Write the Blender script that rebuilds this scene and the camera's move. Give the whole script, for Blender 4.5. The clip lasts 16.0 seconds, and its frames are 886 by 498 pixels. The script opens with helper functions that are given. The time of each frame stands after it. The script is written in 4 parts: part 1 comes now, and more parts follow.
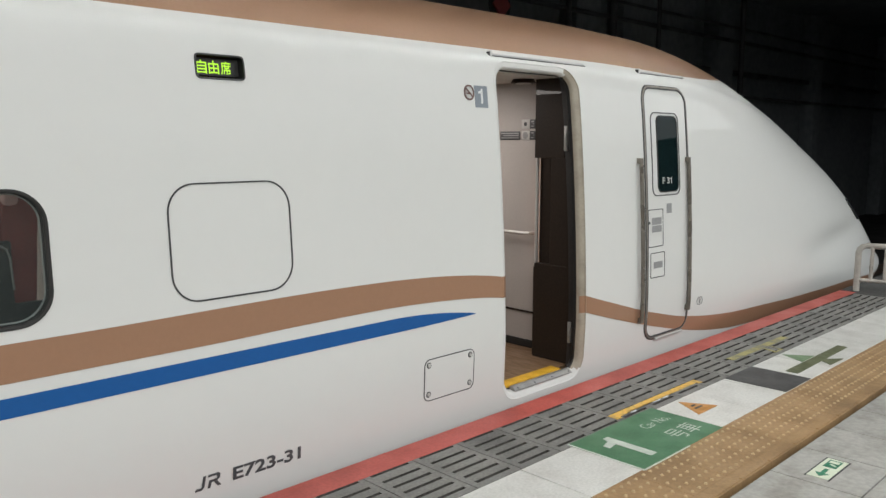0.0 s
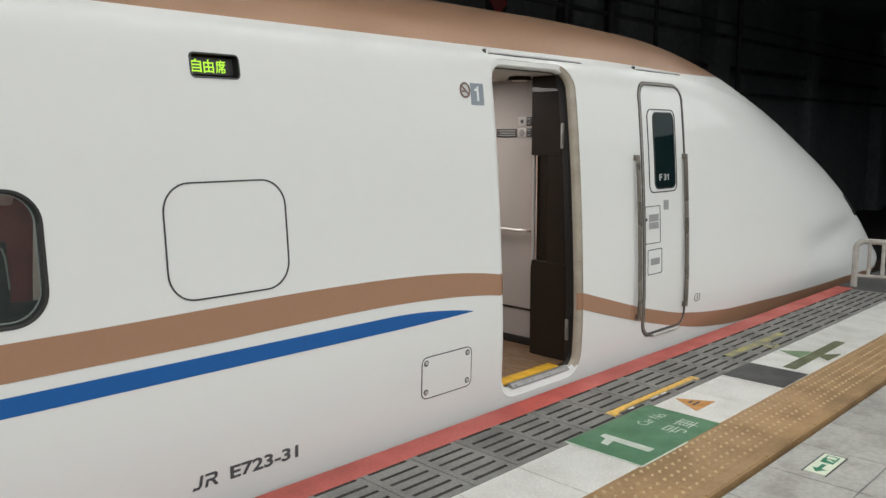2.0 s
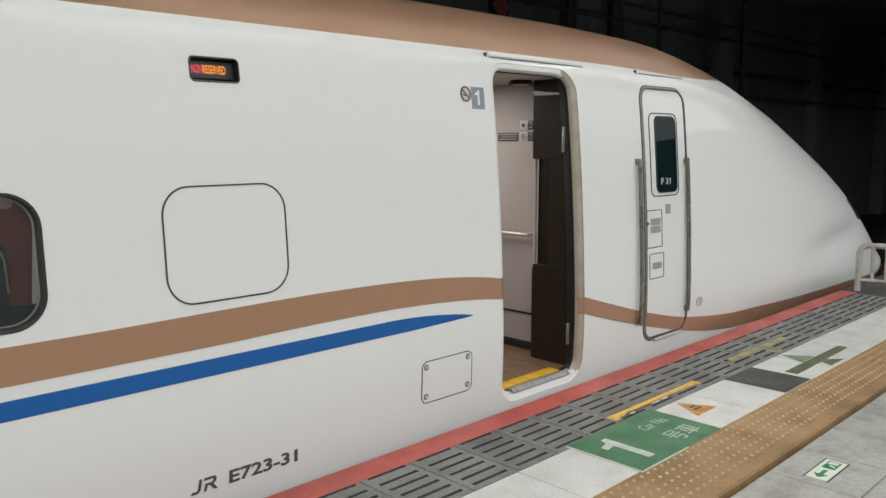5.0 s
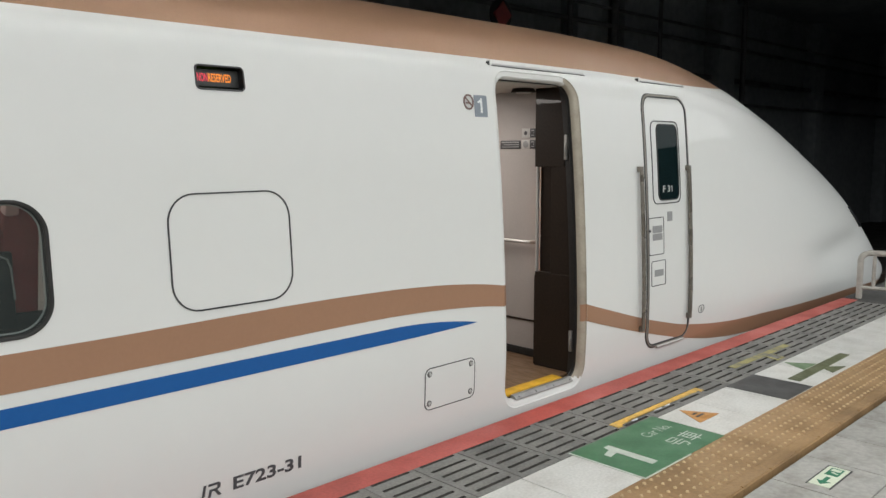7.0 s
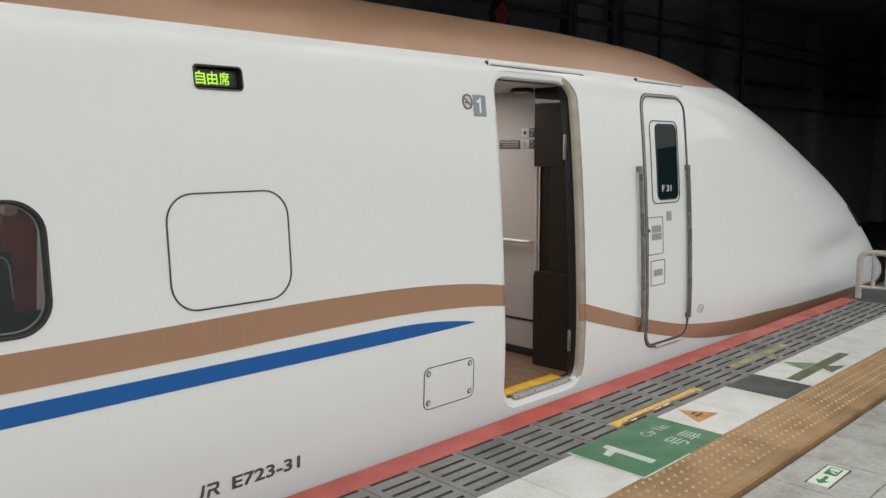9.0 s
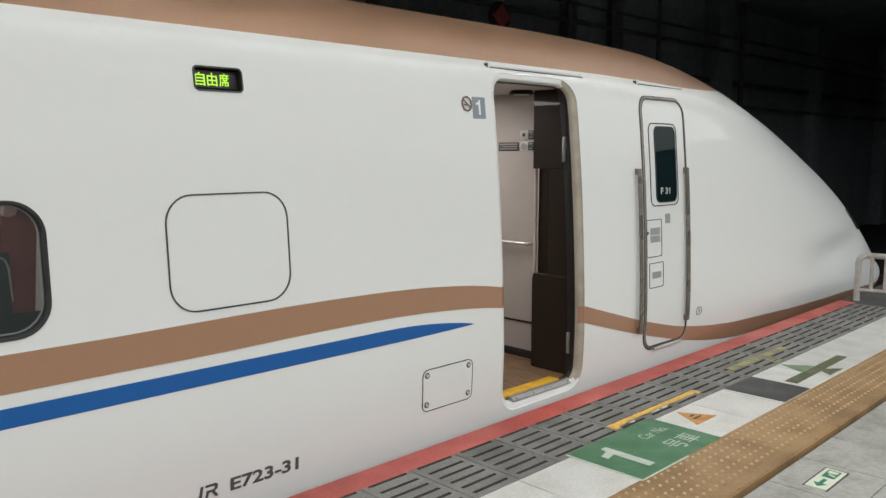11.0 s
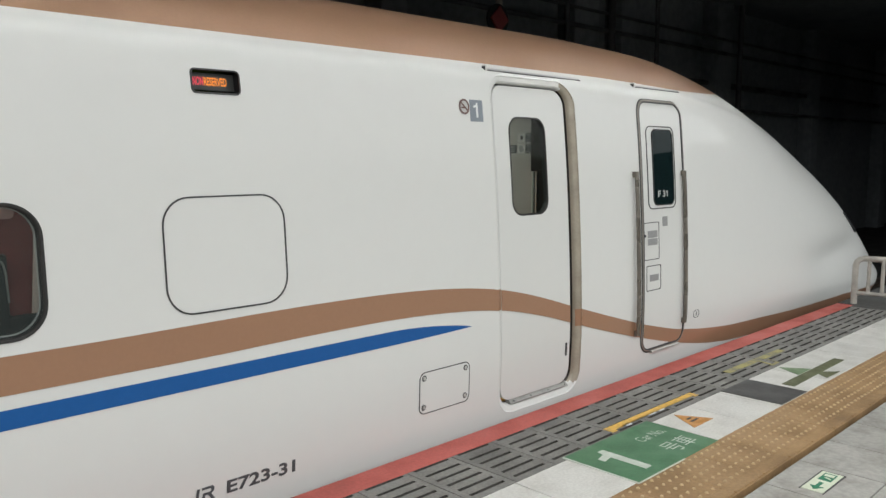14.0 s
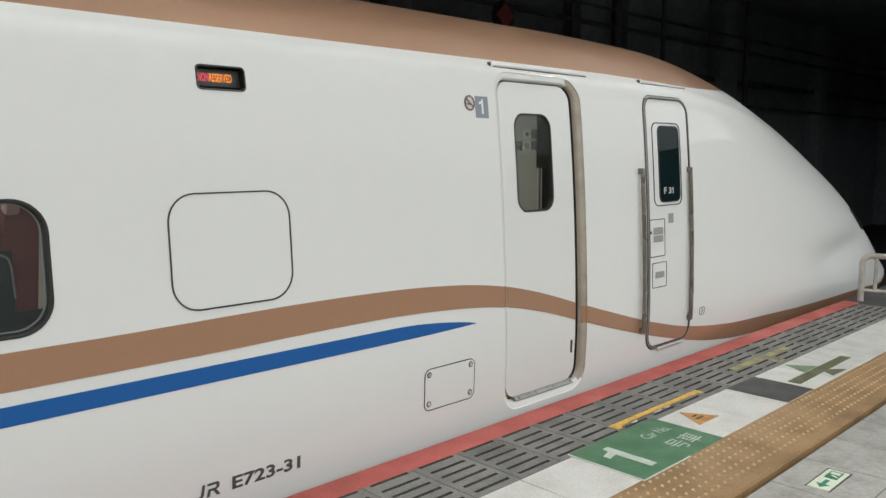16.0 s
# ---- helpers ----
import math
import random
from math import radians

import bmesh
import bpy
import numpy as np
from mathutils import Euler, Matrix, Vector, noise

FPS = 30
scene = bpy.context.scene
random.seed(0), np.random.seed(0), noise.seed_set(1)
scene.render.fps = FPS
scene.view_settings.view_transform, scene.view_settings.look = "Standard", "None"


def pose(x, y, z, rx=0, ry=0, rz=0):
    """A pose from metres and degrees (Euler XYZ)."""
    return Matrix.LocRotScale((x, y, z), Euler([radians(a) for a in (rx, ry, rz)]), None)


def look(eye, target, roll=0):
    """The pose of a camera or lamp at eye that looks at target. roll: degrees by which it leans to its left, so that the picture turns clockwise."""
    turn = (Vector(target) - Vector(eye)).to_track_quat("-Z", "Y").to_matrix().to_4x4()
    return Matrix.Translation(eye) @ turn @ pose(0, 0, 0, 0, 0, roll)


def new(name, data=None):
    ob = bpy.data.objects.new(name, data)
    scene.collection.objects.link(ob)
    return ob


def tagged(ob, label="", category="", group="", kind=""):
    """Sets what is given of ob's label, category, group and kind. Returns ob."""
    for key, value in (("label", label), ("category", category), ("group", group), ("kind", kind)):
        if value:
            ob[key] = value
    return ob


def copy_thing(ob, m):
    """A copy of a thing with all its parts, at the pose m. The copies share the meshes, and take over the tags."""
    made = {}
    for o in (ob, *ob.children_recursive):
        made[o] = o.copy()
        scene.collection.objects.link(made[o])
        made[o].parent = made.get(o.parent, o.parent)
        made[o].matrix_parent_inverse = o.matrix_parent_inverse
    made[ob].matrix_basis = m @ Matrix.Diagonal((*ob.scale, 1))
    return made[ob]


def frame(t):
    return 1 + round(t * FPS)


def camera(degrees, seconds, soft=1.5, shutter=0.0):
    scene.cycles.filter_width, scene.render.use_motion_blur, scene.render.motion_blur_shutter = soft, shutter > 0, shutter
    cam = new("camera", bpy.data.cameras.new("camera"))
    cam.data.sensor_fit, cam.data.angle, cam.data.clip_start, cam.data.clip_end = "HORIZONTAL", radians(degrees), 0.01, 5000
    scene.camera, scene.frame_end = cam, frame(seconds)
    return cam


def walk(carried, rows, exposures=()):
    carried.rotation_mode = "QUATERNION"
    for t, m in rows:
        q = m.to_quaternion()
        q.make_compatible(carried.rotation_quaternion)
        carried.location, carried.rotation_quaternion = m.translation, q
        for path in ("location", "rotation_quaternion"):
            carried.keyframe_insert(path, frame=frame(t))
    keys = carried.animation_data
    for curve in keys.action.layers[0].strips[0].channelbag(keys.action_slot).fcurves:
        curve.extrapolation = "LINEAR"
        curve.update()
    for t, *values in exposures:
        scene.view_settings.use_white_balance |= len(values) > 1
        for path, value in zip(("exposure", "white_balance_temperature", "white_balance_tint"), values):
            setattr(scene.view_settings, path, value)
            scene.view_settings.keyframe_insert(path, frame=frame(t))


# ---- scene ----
cam = camera(58.49, 16.0, soft=1.45)
walk(cam, [
    (0, pose(0.0003, 0.0004, 1.4999, 82.267, -0.114, -44.656)),
    (0.5, pose(-0.0004, 0.0001, 1.4967, 82.265, -0.005, -44.774)),
    (1, pose(-0.0037, -0.0055, 1.4979, 82.216, 0.104, -44.826)),
    (1.5, pose(-0.0017, -0.0063, 1.4995, 82.167, 0.171, -44.827)),
    (2, pose(0.0088, -0.0068, 1.4989, 82.124, 0.188, -44.784)),
    (2.5, pose(0.0121, -0.0066, 1.5001, 82.076, 0.141, -44.741)),
    (3, pose(0.0138, -0.0053, 1.4992, 82.100, 0.082, -44.732)),
    (3.5, pose(0.0245, -0.0098, 1.5018, 82.092, 0.134, -44.647)),
    (4, pose(0.0275, -0.0114, 1.5010, 82.159, 0.151, -44.605)),
    (6.5, pose(0.0130, -0.0194, 1.4999, 82.782, 0.206, -44.385)),
    (7, pose(0.0062, -0.0184, 1.4998, 82.931, 0.138, -44.439)),
    (7.5, pose(0.0088, -0.0222, 1.4992, 82.941, 0.159, -44.317)),
    (8, pose(0.0128, -0.0197, 1.4995, 82.926, 0.142, -44.368)),
    (8.5, pose(0.0087, -0.0201, 1.4989, 82.936, 0.127, -44.440)),
    (9, pose(0.0096, -0.0234, 1.4985, 82.929, 0.175, -44.442)),
    (11.5, pose(0.0037, -0.0239, 1.5002, 83.114, -0.037, -44.582)),
    (12, pose(0.0017, -0.0264, 1.5003, 83.211, -0.032, -44.688)),
    (12.5, pose(0.0054, -0.0242, 1.5039, 83.197, -0.065, -44.793)),
    (13, pose(0.0075, -0.0265, 1.5028, 83.172, -0.054, -44.768)),
    (13.5, pose(0.0053, -0.0292, 1.5006, 83.267, -0.055, -44.753)),
    (14, pose(0.0089, -0.0300, 1.5023, 83.211, -0.086, -44.630)),
    (14.5, pose(0.0108, -0.0296, 1.5005, 83.219, -0.000, -44.493)),
    (15, pose(0.0115, -0.0282, 1.4997, 83.161, -0.016, -44.380)),
    (15.5, pose(0.0140, -0.0265, 1.5011, 83.045, -0.080, -44.267)),
    (16, pose(0.0122, -0.0271, 1.5010, 82.975, -0.109, -44.243)),
], exposures=[(0, 0.0), (16, 0.0)])

# ---------------------------------------------------------------- world and light
world = bpy.data.worlds.new("tunnel_dark")
scene.world = world
world.use_nodes = True
world.node_tree.nodes["Background"].inputs[0].default_value = (0.5, 0.6, 0.7, 1)
world.node_tree.nodes["Background"].inputs[1].default_value = 0.0

FILL_TINT = (0.962, 1.0, 1.008)    # the colour of the light from the added ceiling panels
CEIL_Z = 3.25


def strip_lamp(name, eye, target, sx, sy, watts, colour):
    data = bpy.data.lights.new(name, "AREA")
    data.shape, data.size, data.size_y = "RECTANGLE", sx, sy
    data.energy, data.color = watts, colour
    ob = new(name, data)
    ob.matrix_world = look(eye, target)
    return ob


# ---------------------------------------------------------------- materials
def nodes_of(mat):
    mat.use_nodes = True
    nt = mat.node_tree
    return nt, nt.nodes["Principled BSDF"]


def material(name, base, rough=0.5, metal=0.0, grain=0.08, grain_scale=40.0, stain=0.1, stain_scale=2.5,
             bump=0.0, bump_scale=120.0, coat=0.0, stain_colour=None, per_object=0.0, rough_var=0.1, stretch=(1, 1, 1)):
    """A surface with fine grain and broad stains, both in metres of the world."""
    mat = bpy.data.materials.new(name)
    nt, bsdf = nodes_of(mat)
    tex = nt.nodes.new("ShaderNodeNewGeometry")
    mapping = nt.nodes.new("ShaderNodeMapping")
    mapping.inputs["Scale"].default_value = stretch
    nt.links.new(tex.outputs["Position"], mapping.inputs["Vector"])

    def noise_tex(scale, detail):
        n = nt.nodes.new("ShaderNodeTexNoise")
        n.inputs["Scale"].default_value, n.inputs["Detail"].default_value = scale, detail
        nt.links.new(mapping.outputs["Vector"], n.inputs["Vector"])
        return n

    def remap(src, lo, hi, a, b):
        r = nt.nodes.new("ShaderNodeMapRange")
        r.interpolation_type = "SMOOTHSTEP"
        for i, v in zip((1, 2, 3, 4), (lo, hi, a, b)):
            r.inputs[i].default_value = v
        nt.links.new(src, r.inputs[0])
        return r.outputs[0]

    fine, broad = noise_tex(grain_scale, 6), noise_tex(stain_scale, 5)
    mix = nt.nodes.new("ShaderNodeMix")
    mix.data_type = "RGBA"
    sc = stain_colour or tuple(c * 0.55 for c in base)
    mix.inputs[6].default_value, mix.inputs[7].default_value = (*base, 1), (*sc, 1)
    nt.links.new(remap(broad.outputs["Fac"], 0.38, 0.80, 0.0, stain * 2.6), mix.inputs[0])
    hsv = nt.nodes.new("ShaderNodeHueSaturation")
    nt.links.new(mix.outputs[2], hsv.inputs["Color"])
    value = remap(fine.outputs["Fac"], 0.3, 0.7, 1 - grain, 1 + grain)
    if per_object:
        info = nt.nodes.new("ShaderNodeObjectInfo")
        mul = nt.nodes.new("ShaderNodeMath")
        mul.operation = "MULTIPLY"
        nt.links.new(value, mul.inputs[0])
        nt.links.new(remap(info.outputs["Random"], 0, 1, 1 - per_object, 1 + per_object), mul.inputs[1])
        value = mul.outputs[0]
    nt.links.new(value, hsv.inputs["Value"])
    nt.links.new(hsv.outputs["Color"], bsdf.inputs["Base Color"])
    nt.links.new(remap(broad.outputs["Fac"], 0.3, 0.7, max(0.02, rough - rough_var), min(1, rough + rough_var)), bsdf.inputs["Roughness"])
    bsdf.inputs["Metallic"].default_value = metal
    bsdf.inputs["Specular IOR Level"].default_value = 0.14 if coat else 0.5
    bsdf.inputs["Coat Weight"].default_value = coat
    bsdf.inputs["Coat Roughness"].default_value = 0.006
    if bump:
        rel = noise_tex(bump_scale, 4)
        b = nt.nodes.new("ShaderNodeBump")
        b.inputs["Strength"].default_value, b.inputs["Distance"].default_value = bump, 0.002
        nt.links.new(rel.outputs["Fac"], b.inputs["Height"])
        nt.links.new(b.outputs["Normal"], bsdf.inputs["Normal"])
    return mat


def glow(name, colour, strength, base=(0.02, 0.02, 0.02)):
    mat = bpy.data.materials.new(name)
    nt, bsdf = nodes_of(mat)
    bsdf.inputs["Base Color"].default_value = (*base, 1)
    bsdf.inputs["Emission Color"].default_value = (*colour, 1)
    bsdf.inputs["Emission Strength"].default_value = strength
    return mat


def glass(name, colour=(0.9, 0.95, 0.93), rough=0.02, see=0.8, pane_tone=(0.01, 0.014, 0.014), gloss=0.5):
    """A thin pane: partly clear, with a real gloss."""
    mat = bpy.data.materials.new(name)
    nt, bsdf = nodes_of(mat)
    out = nt.nodes["Material Output"]
    bsdf.inputs["Base Color"].default_value = (*pane_tone, 1)
    bsdf.inputs["Roughness"].default_value = rough
    bsdf.inputs["Specular IOR Level"].default_value = gloss
    clear = nt.nodes.new("ShaderNodeBsdfTransparent")
    clear.inputs[0].default_value = (*colour, 1)
    mix = nt.nodes.new("ShaderNodeMixShader")
    mix.inputs[0].default_value = see
    nt.links.new(bsdf.outputs[0], mix.inputs[1])
    nt.links.new(clear.outputs[0], mix.inputs[2])
    nt.links.new(mix.outputs[0], out.inputs["Surface"])
    return mat


M = {
    "white": material("white_gloss_paint", (0.74, 0.74, 0.72), 0.50, grain=0.004, grain_scale=12, stain=0.0, stain_scale=0.8, coat=0.33,
                      stain_colour=(0.66, 0.65, 0.63), rough_var=0.0, bump=0.3, bump_scale=3.5),
    "copper": material("copper_metallic_paint", (0.355, 0.208, 0.130), 0.34, 0.3, grain=0.02, grain_scale=60, stain=0.05, stain_scale=1.0, coat=0.25,
                       stain_colour=(0.22, 0.13, 0.09), rough_var=0.0),
    "band": material("copper_band_paint", (0.375, 0.21, 0.130), 0.28, 0.1, grain=0.015, grain_scale=60, stain=0.0, coat=0.3, rough_var=0.0),
    "blue": material("blue_band_paint", (0.014, 0.104, 0.335), 0.3, grain=0.02, stain=0.0, coat=0.2, rough_var=0.0),
    "skirt": material("under_body_grey", (0.16, 0.16, 0.16), 0.6, grain=0.1, stain=0.2),
    "reveal": material("beige_worn_shaded_reveal", (0.40, 0.355, 0.285), 0.5, grain=0.05, grain_scale=60, stain=0.25, stain_scale=8, stain_colour=(0.26, 0.22, 0.17)),
    "door": material("white_door_paint", (0.72, 0.72, 0.70), 0.3, grain=0.004, grain_scale=12, stain=0.0, coat=0.3, rough_var=0.0),
    "rubber": material("black_rubber", (0.018, 0.017, 0.016), 0.5, grain=0.2, stain=0.2, bump=0.2),
    "seam": material("dark_seam", (0.045, 0.045, 0.047), 0.6, grain=0.1, stain=0.1),
    "letter": material("dark_grey_lettering", (0.075, 0.08, 0.085), 0.45, grain=0.05, stain=0.05),
    "greyplate": material("blue_grey_plate", (0.22, 0.25, 0.29), 0.4, grain=0.04, stain=0.05),
    "whitemark": material("white_marking", (0.75, 0.76, 0.76), 0.4, grain=0.04, stain=0.05),
    "steel": material("brushed_steel", (0.36, 0.355, 0.34), 0.5, 0.55, grain=0.12, grain_scale=90, stain=0.15, stain_scale=12, rough_var=0.1),
    "cabframe": material("brown_grey_steel_surround", (0.33, 0.30, 0.265), 0.38, 0.5, grain=0.10, grain_scale=60, stain=0.3, stain_scale=6),
    "barsteel": material("tarnished_steel_rail", (0.24, 0.215, 0.185), 0.32, 0.6, grain=0.12, grain_scale=60, stain=0.25, stain_scale=5),
    "chrome": material("satin_steel_pole", (0.62, 0.61, 0.59), 0.35, 0.45, grain=0.03, stain=0.05, rough_var=0.04),
    "yellow": material("yellow_step_edge", (0.72, 0.40, 0.03), 0.5, grain=0.08, stain=0.15, stain_scale=12),
    "brownpanel": material("dark_brown_laminate", (0.024, 0.017, 0.0125), 0.40, grain=0.15, grain_scale=80, stain=0.1, rough_var=0.06, coat=0.25),
    "lining": material("warm_grey_lining", (0.42, 0.385, 0.36), 0.5, grain=0.02, grain_scale=80, stain=0.08, stain_scale=3),
    "ceilin": material("vestibule_ceiling_paint", (0.6, 0.57, 0.53), 0.5, grain=0.03, stain=0.05),
    "wood": material("wood_grain_vinyl", (0.20, 0.122, 0.070), 0.38, grain=0.25, grain_scale=30, stain=0.2, stain_scale=6, stretch=(8, 1, 1)),
    "signdark": material("dark_sign_plate", (0.055, 0.055, 0.058), 0.4, grain=0.05, stain=0.05),
    "signgrey": material("grey_sign_print", (0.30, 0.30, 0.30), 0.45, grain=0.05, stain=0.05),
    "signlight": material("pale_sign_plate", (0.55, 0.54, 0.52), 0.45, grain=0.03, stain=0.05),
    "redring": material("dull_red_ring", (0.17, 0.098, 0.088), 0.5, grain=0.05, stain=0.05),
    "seat": material("dark_red_seat_cloth", (0.26, 0.065, 0.06), 0.85, grain=0.3, grain_scale=250, stain=0.25, stain_scale=6, bump=0.3, bump_scale=400),
    "headrest": material("pink_headrest_cloth", (0.42, 0.20, 0.19), 0.8, grain=0.1, grain_scale=200, stain=0.1, bump=0.2),
    "gripcloth": material("pale_pink_grip_plastic", (0.60, 0.38, 0.36), 0.6, grain=0.06, grain_scale=120, stain=0.08),
    "seatshell": material("charcoal_seat_shell", (0.030, 0.036, 0.035), 0.4, grain=0.1, stain=0.1),
    "curtain": material("grey_window_blind", (0.35, 0.34, 0.32), 0.7, grain=0.08, grain_scale=90, stain=0.08),
    "carpet": material("dark_saloon_carpet", (0.05, 0.045, 0.045), 0.95, grain=0.3, grain_scale=150, stain=0.15),
    "red": material("red_edge_paint", (0.46, 0.088, 0.070), 0.5, grain=0.10, grain_scale=60, stain=0.22, stain_scale=3.5, stain_colour=(0.27, 0.07, 0.055), bump=0.25),
    "grate": material("grey_slotted_concrete", (0.185, 0.178, 0.165), 0.7, grain=0.16, grain_scale=70, stain=0.3, stain_scale=4, stain_colour=(0.10, 0.096, 0.09), bump=0.4, per_object=0.10),
    "whitetile": material("white_platform_tile", (0.57, 0.56, 0.53), 0.42, grain=0.08, grain_scale=70, stain=0.20, stain_scale=5, stain_colour=(0.42, 0.40, 0.37), bump=0.12, per_object=0.05),
    "tactile": material("ochre_tactile_tile", (0.305, 0.186, 0.084), 0.55, grain=0.1, grain_scale=50, stain=0.38, stain_scale=3, stain_colour=(0.19, 0.112, 0.048), bump=0.2, per_object=0.06),
    # studs are coloured lighter than the tile they stand on
    "tactiledot": material("lighter_tactile_stud", (0.50, 0.36, 0.20), 0.4, grain=0.12, stain=0.2),
    "greytile": material("grey_stone_tile", (0.33, 0.32, 0.295), 0.40, grain=0.12, grain_scale=35, stain=0.42, stain_scale=5, stain_colour=(0.225, 0.21, 0.185), bump=0.15, per_object=0.09),
    "slab": material("dark_joint_mortar", (0.035, 0.033, 0.031), 0.85, grain=0.2, stain=0.3, bump=0.3),
    "grime": material("dark_slot_grime", (0.062, 0.056, 0.050), 0.9, grain=0.35, grain_scale=60, stain=0.35, stain_scale=6),
    "concrete": material("dark_grey_concrete", (0.075, 0.073, 0.07), 0.85, grain=0.2, grain_scale=20, stain=0.5, stain_scale=1.0, bump=0.4, bump_scale=40),
    "wall": material("dark_tunnel_concrete", (0.24, 0.26, 0.275), 0.9, grain=0.1, grain_scale=6, stain=0.3, stain_scale=0.35, stain_colour=(0.15, 0.165, 0.175), bump=0.3, bump_scale=15),
    "pipe": material("dusty_dark_pipe", (0.09, 0.09, 0.095), 0.6, grain=0.2, stain=0.4, stain_scale=2),
    "ballast": material("dark_track_bed", (0.04, 0.037, 0.034), 0.9, grain=0.4, grain_scale=25, stain=0.4, bump=0.8, bump_scale=30),
    "railsteel": material("running_rail_steel", (0.12, 0.09, 0.07), 0.5, 0.6, grain=0.2, stain=0.3),
    "ceiling": material("painted_platform_ceiling", (0.55, 0.55, 0.53), 0.7, grain=0.04, stain=0.12),
    "fixture": material("white_fixture_enamel", (0.7, 0.7, 0.68), 0.4, grain=0.03, stain=0.05),
    "sheetgreen": material("green_floor_sheet", (0.045, 0.155, 0.068), 0.42, grain=0.08, grain_scale=80, stain=0.22, stain_scale=6, stain_colour=(0.06, 0.13, 0.075)),
    "sheetprint": material("pale_floor_print", (0.52, 0.56, 0.50), 0.5, grain=0.06, stain=0.15, stain_scale=8),
    "sheetblack": material("black_floor_sheet", (0.045, 0.043, 0.042), 0.5, grain=0.15, grain_scale=60, stain=0.2, stain_scale=5, stain_colour=(0.07, 0.066, 0.062)),
    "olive": material("worn_olive_floor_tape", (0.105, 0.115, 0.055), 0.55, grain=0.15, stain=0.25, stain_scale=6),
    "palegreen": material("faded_green_floor_tape", (0.16, 0.24, 0.13), 0.55, grain=0.15, stain=0.25, stain_scale=6),
    "orange": material("ochre_floor_sticker", (0.48, 0.22, 0.05), 0.5, grain=0.1, stain=0.2, stain_scale=12),
    "tape": material("yellow_floor_tape", (0.72, 0.42, 0.06), 0.5, grain=0.12, grain_scale=50, stain=0.4, stain_scale=16, stain_colour=(0.34, 0.25, 0.12)),
    "fadetape": material("faded_yellow_floor_tape", (0.33, 0.29, 0.10), 0.65, grain=0.25, grain_scale=90, stain=0.5, stain_scale=9, stain_colour=(0.2, 0.19, 0.14)),
    "exitsheet": material("pale_exit_sheet", (0.62, 0.66, 0.52), 0.4, grain=0.03, stain=0.08),
    "exitgreen": material("exit_green_print", (0.02, 0.17, 0.09), 0.45, grain=0.05, stain=0.08),
    "fence": material("worn_cream_fence_paint", (0.46, 0.43, 0.39), 0.5, grain=0.06, grain_scale=60, stain=0.3, stain_scale=8, stain_colour=(0.28, 0.25, 0.22)),
    "darkred": material("dark_red_marker", (0.30, 0.05, 0.05), 0.5, grain=0.1, stain=0.2),
    "blackbox": material("black_display_case", (0.012, 0.012, 0.013), 0.35, grain=0.1, stain=0.05),
    "ledboard": material("led_board_grey", (0.05, 0.05, 0.048), 0.5, grain=0.15, grain_scale=300, stain=0.05),
    "ledgreen": glow("green_led", (0.52, 1.0, 0.03), 1.1),
    "ledred": glow("red_led", (1.0, 0.06, 0.10), 0.8),
    "ledorange": glow("orange_led", (1.0, 0.28, 0.02), 1.0),
    "lampon": glow("orange_warning_light", (1.0, 0.30, 0.06), 1.3),
    "tube": glow("fluorescent_tube", (0.96, 1.0, 1.0), 78.0, (0.8, 0.8, 0.8)),
    "doorglass": glass("door_glass", (0.76, 0.83, 0.80), see=0.86, gloss=0.4),
    # the saloon pane's grey base stands in for the platform's reflection
    "winglass": glass("saloon_glass", (0.85, 0.9, 0.9), see=0.80, pane_tone=(0.075, 0.082, 0.08)),
    "cabglass": glass("cab_glass", (0.10, 0.14, 0.15), see=0.5, pane_tone=(0.014, 0.032, 0.034), gloss=0.14),
}


# ---------------------------------------------------------------- mesh tools
def box(bm, x0, x1, y0, y1, z0, z1, bevel=0.0):
    made = bmesh.ops.create_cube(bm, size=1.0, matrix=Matrix.LocRotScale(
        ((x0 + x1) / 2, (y0 + y1) / 2, (z0 + z1) / 2), None, (x1 - x0, y1 - y0, z1 - z0)))
    if bevel:
        edges = {e for v in made["verts"] for e in v.link_edges}
        bmesh.ops.bevel(bm, geom=list(edges), offset=bevel, segments=2, affect="EDGES", profile=0.5)


def rod(bm, a, b, r, seg=12):
    a, b = Vector(a), Vector(b)
    d = b - a
    m = Matrix.Translation((a + b) / 2) @ d.to_track_quat("Z", "Y").to_matrix().to_4x4()
    bmesh.ops.create_cone(bm, cap_ends=True, segments=seg, radius1=r, radius2=r, depth=d.length, matrix=m)


def tube_along(bm, pts, r, seg=8):
    """A round tube along a line of points."""
    rings = []
    n = len(pts)
    for i, p in enumerate(pts):
        t = (Vector(pts[min(i + 1, n - 1)]) - Vector(pts[max(i - 1, 0)])).normalized()
        side = t.cross(Vector((0, 1, 0)))
        side = side.normalized() if side.length > 0.05 else t.cross(Vector((1, 0, 0))).normalized()
        up = side.cross(t)
        rings.append([bm.verts.new(Vector(p) + r * (math.cos(a) * side + math.sin(a) * up)) for a in (2 * math.pi * k / seg for k in range(seg))])
    for a, b in zip(rings, rings[1:]):
        for k in range(seg):
            bm.faces.new((a[k], a[(k + 1) % seg], b[(k + 1) % seg], b[k]))
    bm.faces.new(rings[0][::-1])
    bm.faces.new(rings[-1])


